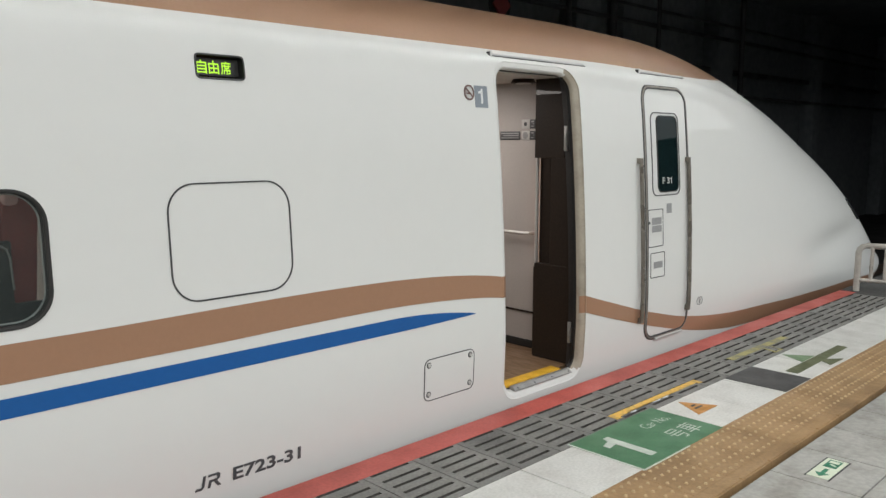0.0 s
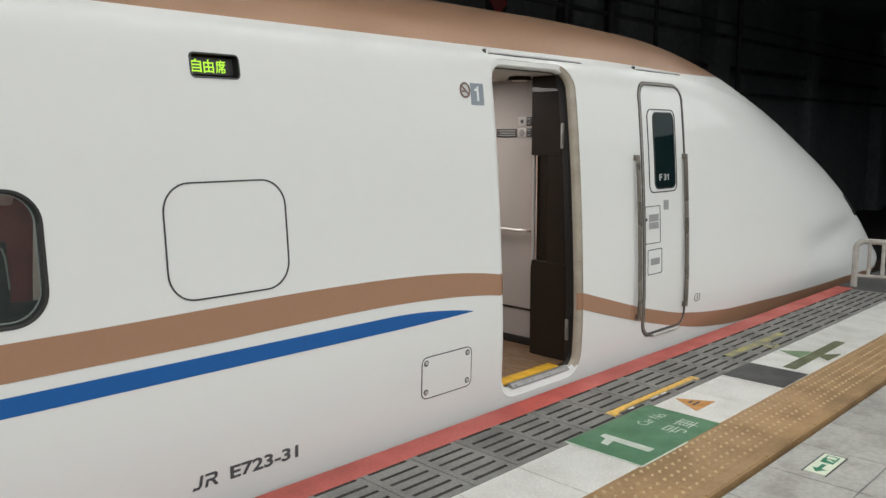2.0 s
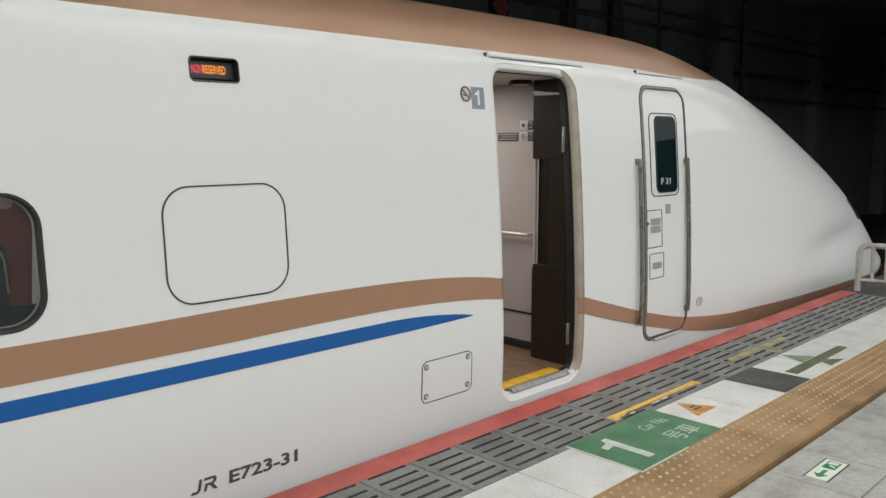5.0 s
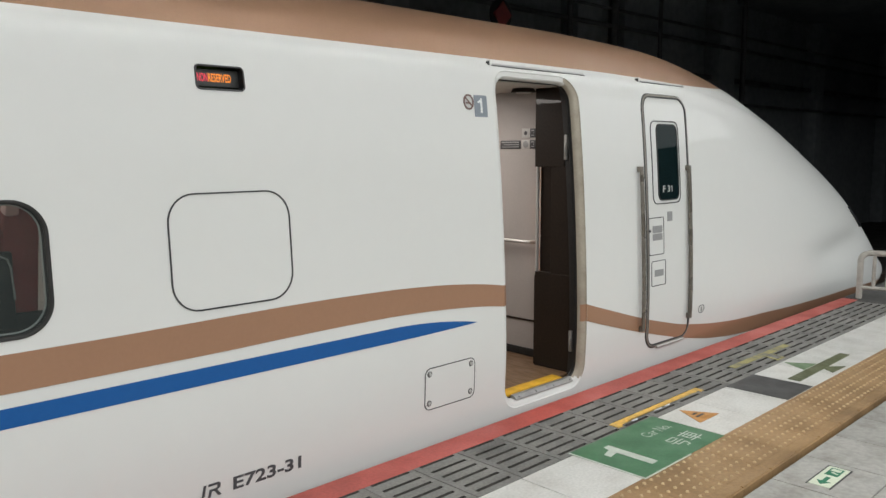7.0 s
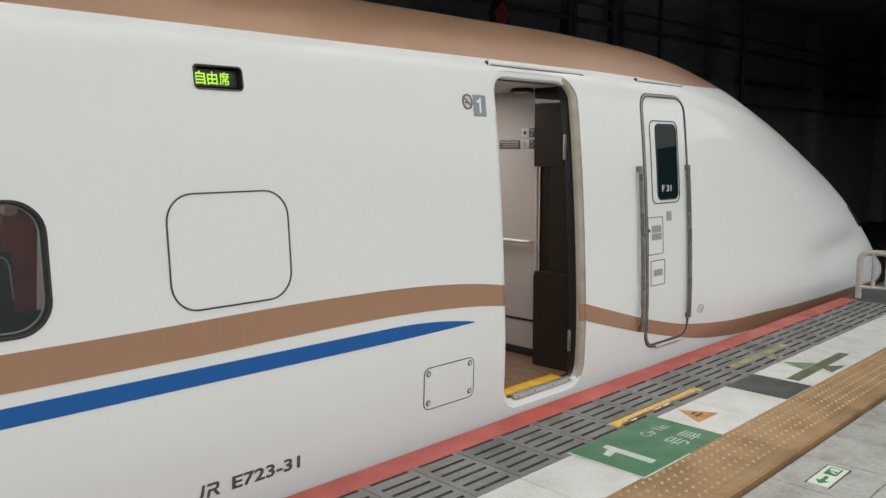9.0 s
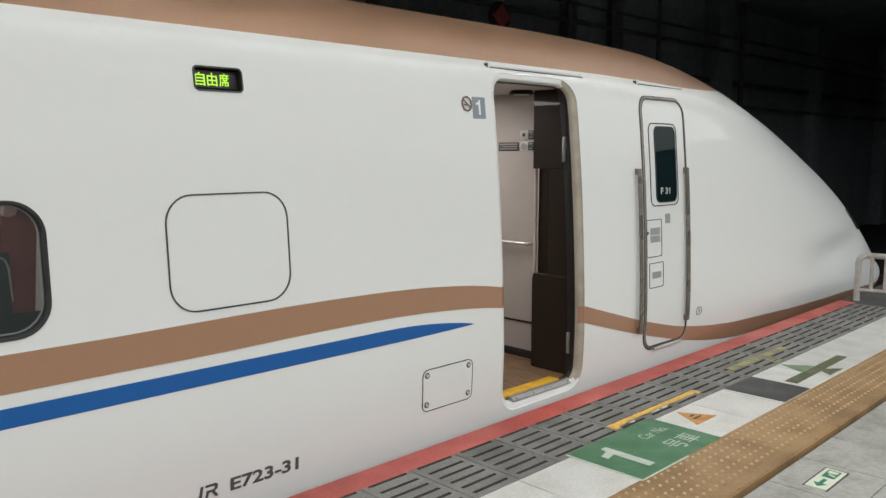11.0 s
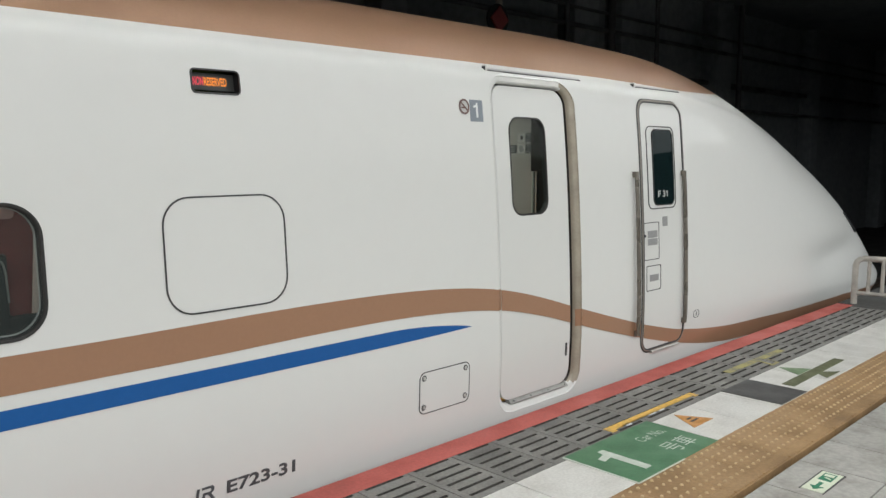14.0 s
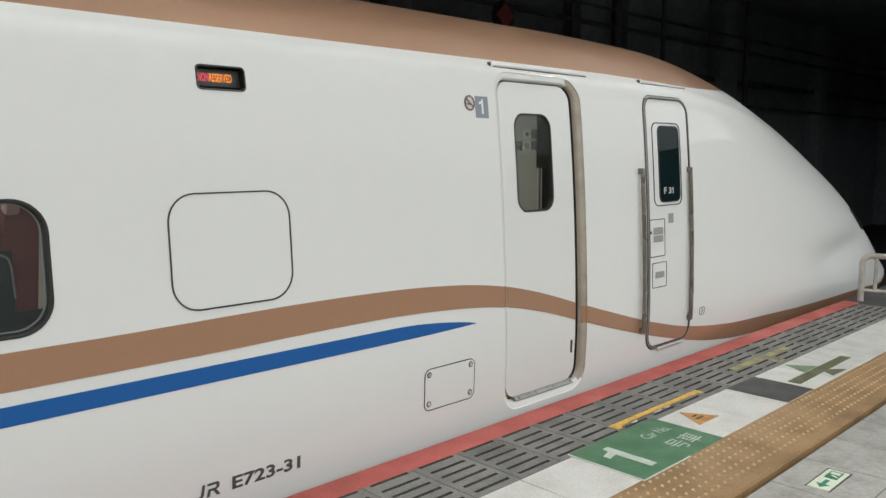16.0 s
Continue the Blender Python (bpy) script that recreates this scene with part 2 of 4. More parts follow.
def finish(name, bm, material_, smooth=True, angle=40):
    bmesh.ops.recalc_face_normals(bm, faces=bm.faces)
    me = bpy.data.meshes.new(name)
    bm.to_mesh(me)
    bm.free()
    for m in (material_ if isinstance(material_, (list, tuple)) else [material_]):
        me.materials.append(m)
    if smooth:
        me.shade_smooth()
        me.set_sharp_from_angle(angle=radians(angle))
    return me


def part(name, bm, material_, parent, label="", smooth=True, angle=40):
    ob = new(name, finish(name, bm, material_, smooth, angle))
    ob.parent = parent
    if label:
        tagged(ob, label)
    return ob


def thing(name, label, category, group="", at=None):
    ob = new(name)
    ob.empty_display_size = 0.1
    if at is not None:
        ob.matrix_world = at
    return tagged(ob, label, category, group)


def rounded(x0, x1, z0, z1, r, n=8, sides=16):
    """A rounded rectangle as a ring of (x, z), counter-clockwise."""
    corners = []
    for cx, cz, a0 in ((x1 - r, z0 + r, -90), (x1 - r, z1 - r, 0), (x0 + r, z1 - r, 90), (x0 + r, z0 + r, 180)):
        corners.append([(cx + r * math.cos(a), cz + r * math.sin(a)) for a in (radians(a0 + 90 * k / n) for k in range(n + 1))])
    ring = []
    for i, corner in enumerate(corners):
        ring += corner
        (xa, za), (xb, zb) = corner[-1], corners[(i + 1) % 4][0]
        ring += [(xa + (xb - xa) * k / sides, za + (zb - za) * k / sides) for k in range(1, sides)]
    return ring


def text_mesh(words, size, bold=0.0):
    """Vertices (u, v) and faces of flat words; the font's own curves."""
    cu = bpy.data.curves.new("words", "FONT")
    cu.body, cu.size, cu.resolution_u, cu.offset = words, size, 3, bold
    ob = new("words", cu)
    bpy.context.view_layer.update()
    me = bpy.data.meshes.new_from_object(ob.evaluated_get(bpy.context.evaluated_depsgraph_get()))
    verts = [(v.co.x, v.co.y) for v in me.vertices]
    faces = [tuple(p.vertices) for p in me.polygons]
    bpy.data.objects.remove(ob)
    bpy.data.curves.remove(cu)
    bpy.data.meshes.remove(me)
    return verts, faces


def fit_text(words, width, height, bold=0.0):
    """Words scaled so that their box is width x height, lower left corner at 0, 0."""
    verts, faces = text_mesh(words, 1.0, bold)
    us, vs = [u for u, v in verts], [v for u, v in verts]
    su, sv = width / (max(us) - min(us)), height / (max(vs) - min(vs))
    return [((u - min(us)) * su, (v - min(vs)) * sv) for u, v in verts], faces


# ---------------------------------------------------------------- the car body's form
AXIS = 4.59          # the car's middle, across the track
TIP = 14.59          # the nose's foremost point
TAPER = 4.4          # where the roof begins to fall
SIDE = [(1.56, -0.85), (1.635, -0.42), (1.670, -0.06), (1.687, 0.22), (1.69, 0.45), (1.675, 0.86), (1.645, 1.33), (1.605, 1.75), (1.580, 1.88),
        (1.540, 1.965), (1.46, 2.026), (1.29, 2.19), (1.09, 2.313), (0.85, 2.37), (0.45, 2.415), (0, 2.43)]
ROOF_KNOTS = [(4.4, 2.43), (5.5, 2.405), (6.64, 2.325), (7.77, 2.23), (8.91, 2.058), (10.04, 1.70), (11.18, 1.275), (12.32, 0.72), (13.45, 0.155), (14.59, -0.456)]


def smooth_line(points, n):
    out = []
    q = [2 * np.array(points[0]) - np.array(points[1])] + [np.array(p, float) for p in points]
    q.append(np.array((-points[-2][0], points[-2][1])))
    for a, b, c, d in zip(q, q[1:], q[2:], q[3:]):
        for t in np.arange(n) / n:
            out.append(0.5 * (2 * b + (c - a) * t + (2 * a - 5 * b + 4 * c - d) * t * t + (3 * b - a - 3 * c + d) * t ** 3))
    out.append(q[-2])
    return np.array(out)


PROFILE = smooth_line(SIDE, 24)
ARC = np.concatenate([[0], np.cumsum(np.hypot(*np.diff(PROFILE, axis=0).T))])
ARC_EDGE = float(np.interp(2.026, PROFILE[:, 1], ARC))
ARC_TOP = float(ARC[-1])


def roof_height(x):
    xs, zs = [k[0] for k in ROOF_KNOTS], [k[1] for k in ROOF_KNOTS]
    if x <= xs[0]:
        return zs[0]
    i = max(0, min(len(xs) - 2, int(np.searchsorted(xs, x)) - 1))
    h = np.diff(xs)
    d = np.diff(zs) / h
    m = [0.0] + [2 * a * b / (a + b) if a * b > 0 else 0.0 for a, b in zip(d, d[1:])] + [d[-1]]
    t = (x - xs[i]) / h[i]
    return ((2 * t ** 3 - 3 * t ** 2 + 1) * zs[i] + (t ** 3 - 2 * t ** 2 + t) * h[i] * m[i]
            + (3 * t ** 2 - 2 * t ** 3) * zs[i + 1] + (t ** 3 - t ** 2) * h[i] * m[i + 1])


def half_width(x):
    u = min(1.0, max(0.0, (x - 5.5) / (TIP - 5.5)))
    return 1.69 * (1 - u ** 2.0) ** (1 / 1.6)


def section(x, arcs):
    """Half of the car's cross-section at x: distance from the axis, and height."""
    d, z = np.interp(arcs, ARC, PROFILE[:, 0]), np.interp(arcs, ARC, PROFILE[:, 1])
    if x <= TAPER:
        return d, z
    low, w, top = -0.75, half_width(x), roof_height(x)
    b = min(1.0, max(0.0, (x - 5.5) / 4.0))
    b = b * b * (3 - 2 * b)
    high = np.clip((z - low) / (2.43 - low), 0, 1)
    zz = np.where(z > low, low + (z - low) * (top - low) / (2.43 - low), z)
    dd = d * w / 1.69 * (1 - b) + w * np.sqrt(np.maximum(0, 1 - high ** 2.4)) * b
    # the shallow hollow along the nose, under the lamp
    k = min(1.0, max(0.0, (x - 7.6) / 2.4)) * min(1.0, max(0.0, (12.0 - x) / 1.6))
    dd = dd - 0.072 * k * k * (3 - 2 * k) * np.exp(-((zz - 0.38) / 0.16) ** 2)
    # the lower side tucks in towards the nose, under a rounded lip at the tip
    tuck = min(1.0, max(0.0, (x - 4.8) / 4.2))
    start = 0.22 - 0.07 * max(0.0, min(6.0, x - 7.0))
    lip = min(1.0, max(0.0, (x - 9.5) / 2.5))
    dd = dd - 0.17 * tuck * tuck * (3 - 2 * tuck) * np.clip((start - zz) / 0.5, 0, 1.3) ** 1.4
    return np.maximum(0, dd + 0.045 * lip * np.exp(-((zz + 0.28) / 0.14) ** 2)), zz


SECTION_AT = {}


def skin(x, z):
    """The y of the platform side of the car's skin."""
    key = 0.0 if x <= TAPER else round(x, 2)
    if key not in SECTION_AT:
        SECTION_AT[key] = section(key, np.linspace(0, ARC_EDGE + 0.12, 160))
    d, zz = SECTION_AT[key]
    return AXIS - float(np.interp(z, zz, d))


def lean(x, z):
    """How far the skin leans back at that height, in degrees."""
    return math.degrees(math.atan2(skin(x, z + 0.03) - skin(x, z - 0.03), 0.06))


def copper_edge(x):
    """The arc at which the white side gives way to the copper roof."""
    u = min(1.0, max(0.0, (x - 5.6) / 6.0))
    return ARC_EDGE + (ARC_TOP - ARC_EDGE) * u ** 1.35


def inside(x, z, hole):
    x0, x1, z0, z1, r = hole
    if not (x0 < x < x1 and z0 < z < z1):
        return False
    dx, dz = max(x0 + r - x, x - x1 + r, 0), max(z0 + r - z, z - z1 + r, 0)
    return dx * dx + dz * dz < r * r or dx == 0 or dz == 0


DOOR_HOLE = (3.358, 4.157, -0.012, 1.955, 0.145)
WINDOW_HOLE = (0.20, 0.952, 0.86, 1.334, 0.12)
DISPLAY_HOLE = (1.566, 1.782, 1.752, 1.848, 0.018)
HOLES = (DOOR_HOLE, WINDOW_HOLE, DISPLAY_HOLE)


def merged(values, extra, tol):
    values = [v for v in values if min(abs(v - e) for e in extra) > tol]
    return sorted(values + list(extra))


def ripple(x, z):
    """Slight waves in the sheet along the roof shoulder."""
    wave = math.sin(8.3 * x + 1.6 * math.sin(2.9 * x)) + 0.7 * math.sin(15.1 * x + 0.8) + 0.5 * math.sin(23.7 * x + 2.0 * math.sin(1.7 * x))
    return 0.0016 * wave * math.exp(-((z - 1.985) / 0.05) ** 2) * max(0.0, min(1.0, (7.5 - x) / 1.5))


def grid_mesh(columns, rows_at, side, holes=()):
    bm = bmesh.new()
    grid, where = [], {}
    for x in columns:
        d, z = section(x, rows_at(x))
        line = []
        for dd, zz in zip(d, z):
            v = bm.verts.new((x, AXIS - side * (dd + ripple(x, zz)), zz))
            line.append(v)
        grid.append(line)
    for a, b in zip(grid, grid[1:]):
        for i in range(len(a) - 1):
            quad = (a[i], b[i], b[i + 1], a[i + 1])
            c = sum((v.co for v in quad), Vector()) / 4
            if not any(inside(c.x, c.z, h) for h in holes):
                bm.faces.new(quad)
    for h in holes:
        x0, x1, z0, z1, r = h
        for v in bm.verts:
            if v.link_faces and len(v.link_faces) < 4 and x0 - 0.03 < v.co.x < x1 + 0.03 and z0 - 0.03 < v.co.z < z1 + 0.03:
                cx = min(max(v.co.x, x0 + r), x1 - r)
                cz = min(max(v.co.z, z0 + r), z1 - r)
                dx, dz = v.co.x - cx, v.co.z - cz
                if dx and dz:
                    k = r / math.hypot(dx, dz)
                    v.co.x, v.co.z = cx + dx * k, cz + dz * k
                    v.co.y = skin(v.co.x, v.co.z)
    bmesh.ops.delete(bm, geom=[v for v in bm.verts if not v.link_faces], context="VERTS")
    return bm


def band(x_to_z, xs, lift=0.0025, rows=6):
    """A painted band on the skin between two heights that change along x."""
    bm = bmesh.new()
    lines = []
    for x in xs:
        lo, hi = x_to_z(x)
        lines.append([bm.verts.new((x, skin(x, z) - lift, z)) for z in np.linspace(lo, hi, rows)])
    for a, b in zip(lines, lines[1:]):
        for i in range(rows - 1):
            bm.faces.new((a[i], b[i], b[i + 1], a[i + 1]))
    return bm


def ring_strip(ring, steps, bm=None, surface=skin):
    """Sweep a ring of (x, z) through steps of (outward, depth) on the skin."""
    bm = bm or bmesh.new()
    n = len(ring)
    normals = []
    for i in range(n):
        (xa, za), (xb, zb) = ring[i - 1], ring[(i + 1) % n]
        tx, tz = xb - xa, zb - za
        l = math.hypot(tx, tz) or 1
        normals.append((tz / l, -tx / l))
    loops = []
    for out, depth in steps:
        loop = []
        for (x, z), (nx, nz) in zip(ring, normals):
            px, pz = x + nx * out, z + nz * out
            loop.append(bm.verts.new((px, surface(px, pz) + depth, pz)))
        loops.append(loop)
    for a, b in zip(loops, loops[1:]):
        for i in range(n):
            bm.faces.new((a[i], a[(i + 1) % n], b[(i + 1) % n], b[i]))
    return bm


def plate(x0, x1, z0, z1, r, depth, thick, bm=None, surface=skin, nx=10, nz=24):
    """A rounded plate that follows the skin; depth: how far its face lies behind the skin."""
    bm = bm or bmesh.new()
    ring = rounded(x0, x1, z0, z1, r, 6)
    front = []
    rows = merged(list(np.linspace(z0, z1, nz)), sorted({round(z, 5) for _, z in ring}), 1e-3)
    lines = []
    for z in rows:
        dz = max(z0 + r - z, z - z1 + r, 0)
        inset = r - math.sqrt(max(0, r * r - dz * dz))
        xs = np.linspace(x0 + inset, x1 - inset, nx)
        lines.append([bm.verts.new((x, surface(x, z) + depth, z)) for x in xs])
    back = [[bm.verts.new((v.co.x, v.co.y + thick, v.co.z)) for v in line] for line in lines]
    for g, flip in ((lines, 1), (back, -1)):
        for a, b in zip(g, g[1:]):
            for i in range(nx - 1):
                bm.faces.new((a[i], a[i + 1], b[i + 1], b[i])[::flip])
    for i in range(len(lines) - 1):
        for k in (0, -1):
            bm.faces.new((lines[i][k], lines[i + 1][k], back[i + 1][k], back[i][k]))
    for k in (0, -1):
        for i in range(nx - 1):
            bm.faces.new((lines[k][i], lines[k][i + 1], back[k][i + 1], back[k][i]))
    bmesh.ops.remove_doubles(bm, verts=bm.verts, dist=1e-5)
    return bm


def words_on_skin(words, x, z, width, height, lift=0.003, bold=0.0):
    verts, faces = fit_text(words, width, height, bold)
    bm = bmesh.new()
    vs = [bm.verts.new((x + u, skin(x + u, z + v) - lift, z + v)) for u, v in verts]
    for f in faces:
        bm.faces.new([vs[i] for i in f])
    return bm


def bolt(bm, x, z, r=0.011):
    y = skin(x, z)
    bmesh.ops.create_cone(bm, cap_ends=True, segments=14, radius1=r, radius2=r * 0.8, depth=0.006,
                          matrix=Matrix.Translation((x, y - 0.004, z)) @ Matrix.Rotation(radians(90), 4, "X"))
    box(bm, x - r * 0.6, x + r * 0.6, y - 0.0085, y - 0.006, z - 0.0012, z + 0.0012)


COPPER_TOP = [(-6, 0.812), (1.15, 0.812), (1.6, 0.819), (1.9, 0.823), (2.2, 0.823), (2.55, 0.817), (2.86, 0.802), (3.17, 0.772), (3.36, 0.741), (3.6, 0.690),
              (3.9, 0.605), (4.18, 0.514), (4.58, 0.398), (4.87, 0.315), (5.35, 0.203), (5.8, 0.137), (6.3, 0.090), (6.9, 0.058), (7.73, 0.008), (8.7, -0.045), (9.9, -0.109), (10.95, -0.19), (11.6, -0.25), (13, -0.36)]
COPPER_LOW = [(-6, 0.676), (1.6, 0.676), (1.9, 0.682), (2.2, 0.685), (2.55, 0.684), (2.86, 0.671), (3.17, 0.647), (3.36, 0.621), (3.6, 0.573),
              (3.9, 0.495), (4.18, 0.404), (4.58, 0.291), (4.87, 0.215), (5.35, 0.101), (5.8, 0.016), (6.3, -0.045), (6.9, -0.085), (7.73, -0.14), (8.7, -0.20), (9.9, -0.27), (10.95, -0.36), (11.6, -0.42), (13, -0.52)]


def along(points, x):
    """A smooth height along x through a few places."""
    xs, zs = [p[0] for p in points], [p[1] for p in points]
    return sum(w * float(np.interp(x + o, xs, zs)) for o, w in ((-0.12, 0.2), (-0.06, 0.2), (0, 0.2), (0.06, 0.2), (0.12, 0.2)))


def copper_band(x):
    drop = 0.014 * min(1.0, max(0.0, (x - 5.8) / 2.0))
    return along(COPPER_LOW, x) - drop, along(COPPER_TOP, x) - drop


def blue_band(x):
    tip = 3.127
    u = min(1.0, max(0.0, (tip - x) / 0.62))
    k = math.sin(u * math.pi / 2) ** 0.8
    return 0.564 - 0.009 * k, 0.564 + 0.062 * k


# ---------------------------------------------------------------- the train car
train = thing("train_car", "white bullet train end car with copper roof, copper and blue bands", "train")

cols = merged(list(np.arange(-6, 0, 0.3)) + list(np.arange(0, 6, 0.04)) + list(np.arange(6, TIP - 0.5, 0.1)) + list(TIP - 0.5 * (1 - np.linspace(0, 1, 14)) ** 2),
              [h[0] for h in HOLES] + [h[1] for h in HOLES] + [h[0] + h[4] for h in HOLES] + [h[1] - h[4] for h in HOLES], 0.012)
hole_z = [h[2] for h in HOLES] + [h[3] for h in HOLES] + [h[2] + h[4] for h in HOLES] + [h[3] - h[4] for h in HOLES]
side_arcs = merged(list(np.linspace(0, ARC_EDGE, 110)), [float(np.interp(z, PROFILE[:, 1], ARC)) for z in hole_z], 0.009)
side_arcs = np.array(sorted(side_arcs))


def side_rows(x):
    k = np.clip((side_arcs - 1.9) / (ARC_EDGE - 1.9), 0, 1)
    return side_arcs + k * (copper_edge(x) - ARC_EDGE)


def roof_rows(x):
    e = copper_edge(x)
    return e + (ARC_TOP - e) * np.linspace(0, 1, 26)


body_side = part("body_side", grid_mesh(cols, side_rows, 1, HOLES), M["white"], train, "glossy white painted body side", angle=80)
part("body_side", grid_mesh(cols[::3] + [cols[-1]], side_rows, -1), M["white"], train, angle=80)
part("roof", grid_mesh(cols, roof_rows, 1), M["copper"], train, "copper metallic painted roof", angle=80)
part("roof", grid_mesh(cols[::3] + [cols[-1]], roof_rows, -1), M["copper"], train, "copper metallic painted roof", angle=80)
bm = bmesh.new()
box(bm, -6, 12.5, AXIS - 1.35, AXIS + 1.35, -1.05, -0.78, 0.04)
part("underframe", bm, M["skirt"], train, "dark grey underframe")

xs = [x for x in np.arange(-6, 0, 0.3)] + list(np.arange(0, 3.34, 0.05)) + [3.358]
part("copper_band", band(copper_band, xs), M["band"], train, "copper painted side band")
part("copper_band", band(copper_band, [4.157] + list(np.arange(4.2, 12.9, 0.06))), M["band"], train, "copper painted side band, curving down")
part("blue_band", band(blue_band, list(np.arange(-6, 2.4, 0.3)) + list(np.arange(2.42, 3.127, 0.03)) + [3.1265]), M["blue"], train, "blue painted side band with pointed end")

# rain gutters over the doors
for x0, x1 in ((3.41, 4.31), (4.98, 5.66)):
    bm = bmesh.new()
    pts = [(x, skin(x, 1.992) - 0.008, 1.992) for x in np.linspace(x0, x1, 24)]
    tube_along(bm, pts, 0.0075)
    box(bm, x0 - 0.012, x0 + 0.006, skin(x0, 1.99) - 0.02, skin(x0, 1.99) + 0.01, 1.978, 2.012, 0.003)
    gutter = part("rain_gutter", bm, M["white"], train, "thin white rain gutter")
    bm = bmesh.new()
    tube_along(bm, [(x, skin(x, 1.981) - 0.003, 1.981) for x in np.linspace(x0, x1, 24)], 0.0032, 6)
    part("gutter_gap", bm, M["seam"], gutter, "dark gap below the gutter")
    bm = bmesh.new()
    box(bm, x0 - 0.016, x0 - 0.010, skin(x0, 1.99) - 0.018, skin(x0, 1.99) + 0.008, 1.974, 2.004, 0.002)
    part("gutter_end", bm, M["seam"], gutter, "dark gutter end")

# the blanked window panel and its dark seam
part("blank_panel", plate(1.40, 1.949, 0.866, 1.327, 0.110, -0.0015, 0.006), M["white"], train)
part("panel_seam", ring_strip(rounded(1.396, 1.953, 0.862, 1.331, 0.114), [(0.0035, 0.001), (0.0035, -0.004), (-0.0025, -0.004), (-0.0025, 0.001)]), M["seam"], train, "thin dark rubber seam")

# the small hatch
hatch = part("hatch", plate(2.736, 3.105, 0.152, 0.371, 0.035, -0.002, 0.006), M["white"], train, "small white equipment hatch with four screws")
part("hatch_seam", ring_strip(rounded(2.734, 3.107, 0.150, 0.373, 0.037), [(0.0025, 0.001), (0.0025, -0.003), (-0.002, -0.003), (-0.002, 0.001)]), M["seam"], hatch)
for bx in (2.764, 3.075):
    for bz in (0.185, 0.343):
        bm = bmesh.new()
        bolt(bm, bx, bz, 0.011)
        screw = part("screw", bm, M["chrome"], hatch, "dull steel screw")
        # a dark ring paints the shade around each screw head
        part("screw_cup", ring_strip(rounded(bx - 0.0135, bx + 0.0135, bz - 0.0135, bz + 0.0135, 0.013, 4, 2), [(0.003, 0.0), (0.002, -0.004), (-0.002, -0.004), (-0.003, -0.001)]), M["seam"], screw, "dark ring standing in for shade around the screw")

# lettering
def bars_on_skin(rects, z_lift=0.003):
    bm = bmesh.new()
    for x0, x1, z0, z1 in rects:
        quad = [bm.verts.new((x, skin(x, z) - z_lift, z)) for x, z in ((x0, z0), (x1, z0), (x1, z1), (x0, z1))]
        bm.faces.new(quad)
    return bm


part("car_number", words_on_skin("E723-31", 1.620, 0.067, 0.345, 0.060, bold=0.028), M["letter"], train, "dark grey car number")
bm = bmesh.new()
for pts in (((1.452, 0.074), (1.452, 0.068), (1.485, 0.068), (1.498, 0.082), (1.506, 0.128), (1.492, 0.128), (1.484, 0.084), (1.480, 0.080), (1.464, 0.080), (1.462, 0.084)),
            ((1.512, 0.068), (1.526, 0.068), (1.532, 0.092), (1.544, 0.092), (1.562, 0.068), (1.580, 0.068), (1.560, 0.094), (1.574, 0.102), (1.576, 0.120), (1.566, 0.128), (1.516, 0.128), (1.514, 0.117), (1.558, 0.117), (1.560, 0.108), (1.554, 0.103), (1.520, 0.103))):
    bm.faces.new([bm.verts.new((1.446 + (x - 1.452) * 0.93, skin(x, z) - 0.003, z)) for x, z in pts])
bmesh.ops.triangulate(bm, faces=bm.faces[:])
part("operator_mark", bm, M["letter"], train, "dark grey operator mark")

plate_one = part("number_plate", plate(3.190, 3.292, 1.684, 1.802, 0.003, -0.002, 0.004, nz=6), M["greyplate"], train, "blue-grey plate with white figure one")
FIGURE_ONE = (((0.38, 0.0), (0.66, 0.0), (0.66, 1.0), (0.44, 1.0), (0.38, 0.86)), ((0.02, 0.66), (0.38, 0.70), (0.38, 0.86), (0.02, 0.80)))
bm = bmesh.new()
for shape in FIGURE_ONE:
    bm.faces.new([bm.verts.new((3.214 + 0.055 * u, skin(3.25, 1.706 + 0.08 * v) - 0.0045, 1.706 + 0.08 * v)) for u, v in shape])
part("figure", bm, M["whitemark"], plate_one, "white figure one")
smoke = part("no_smoking_mark", plate(3.108, 3.182, 1.722, 1.802, 0.036, -0.002, 0.003, nz=8), M["signlight"], train, "round no smoking mark")
part("ring", ring_strip(rounded(3.108, 3.182, 1.722, 1.802, 0.0365), [(0.002, -0.001), (0.002, -0.004), (-0.008, -0.004), (-0.008, -0.001)]), M["redring"], smoke, "dull red ring")
bm = bmesh.new()
bm.faces.new([bm.verts.new((x, skin(x, z) - 0.005, z)) for x, z in ((3.118, 1.779), (3.124, 1.787), (3.172, 1.744), (3.166, 1.736))])
bm.faces.new([bm.verts.new((x, skin(x, z) - 0.0046, z)) for x, z in ((3.120, 1.752), (3.160, 1.752), (3.160, 1.761), (3.120, 1.761))])
part("stroke", bm, M["redring"], smoke, "dull red stroke")
bm = ring_strip(rounded(5.634, 5.722, 0.246, 0.306, 0.029, 8), [(0.001, -0.001), (0.001, -0.003), (-0.003, -0.003), (-0.003, -0.001)])
bm.faces.new([bm.verts.new((x, skin(x, z) - 0.003, z)) for x, z in ((5.672, 0.260), (5.684, 0.260), (5.684, 0.292), (5.672, 0.292))])
part("oval_mark", bm, M["letter"], train, "small grey oval mark")

# ---------------------------------------------------------------- destination display
DX, DZ = 1.674, 1.800
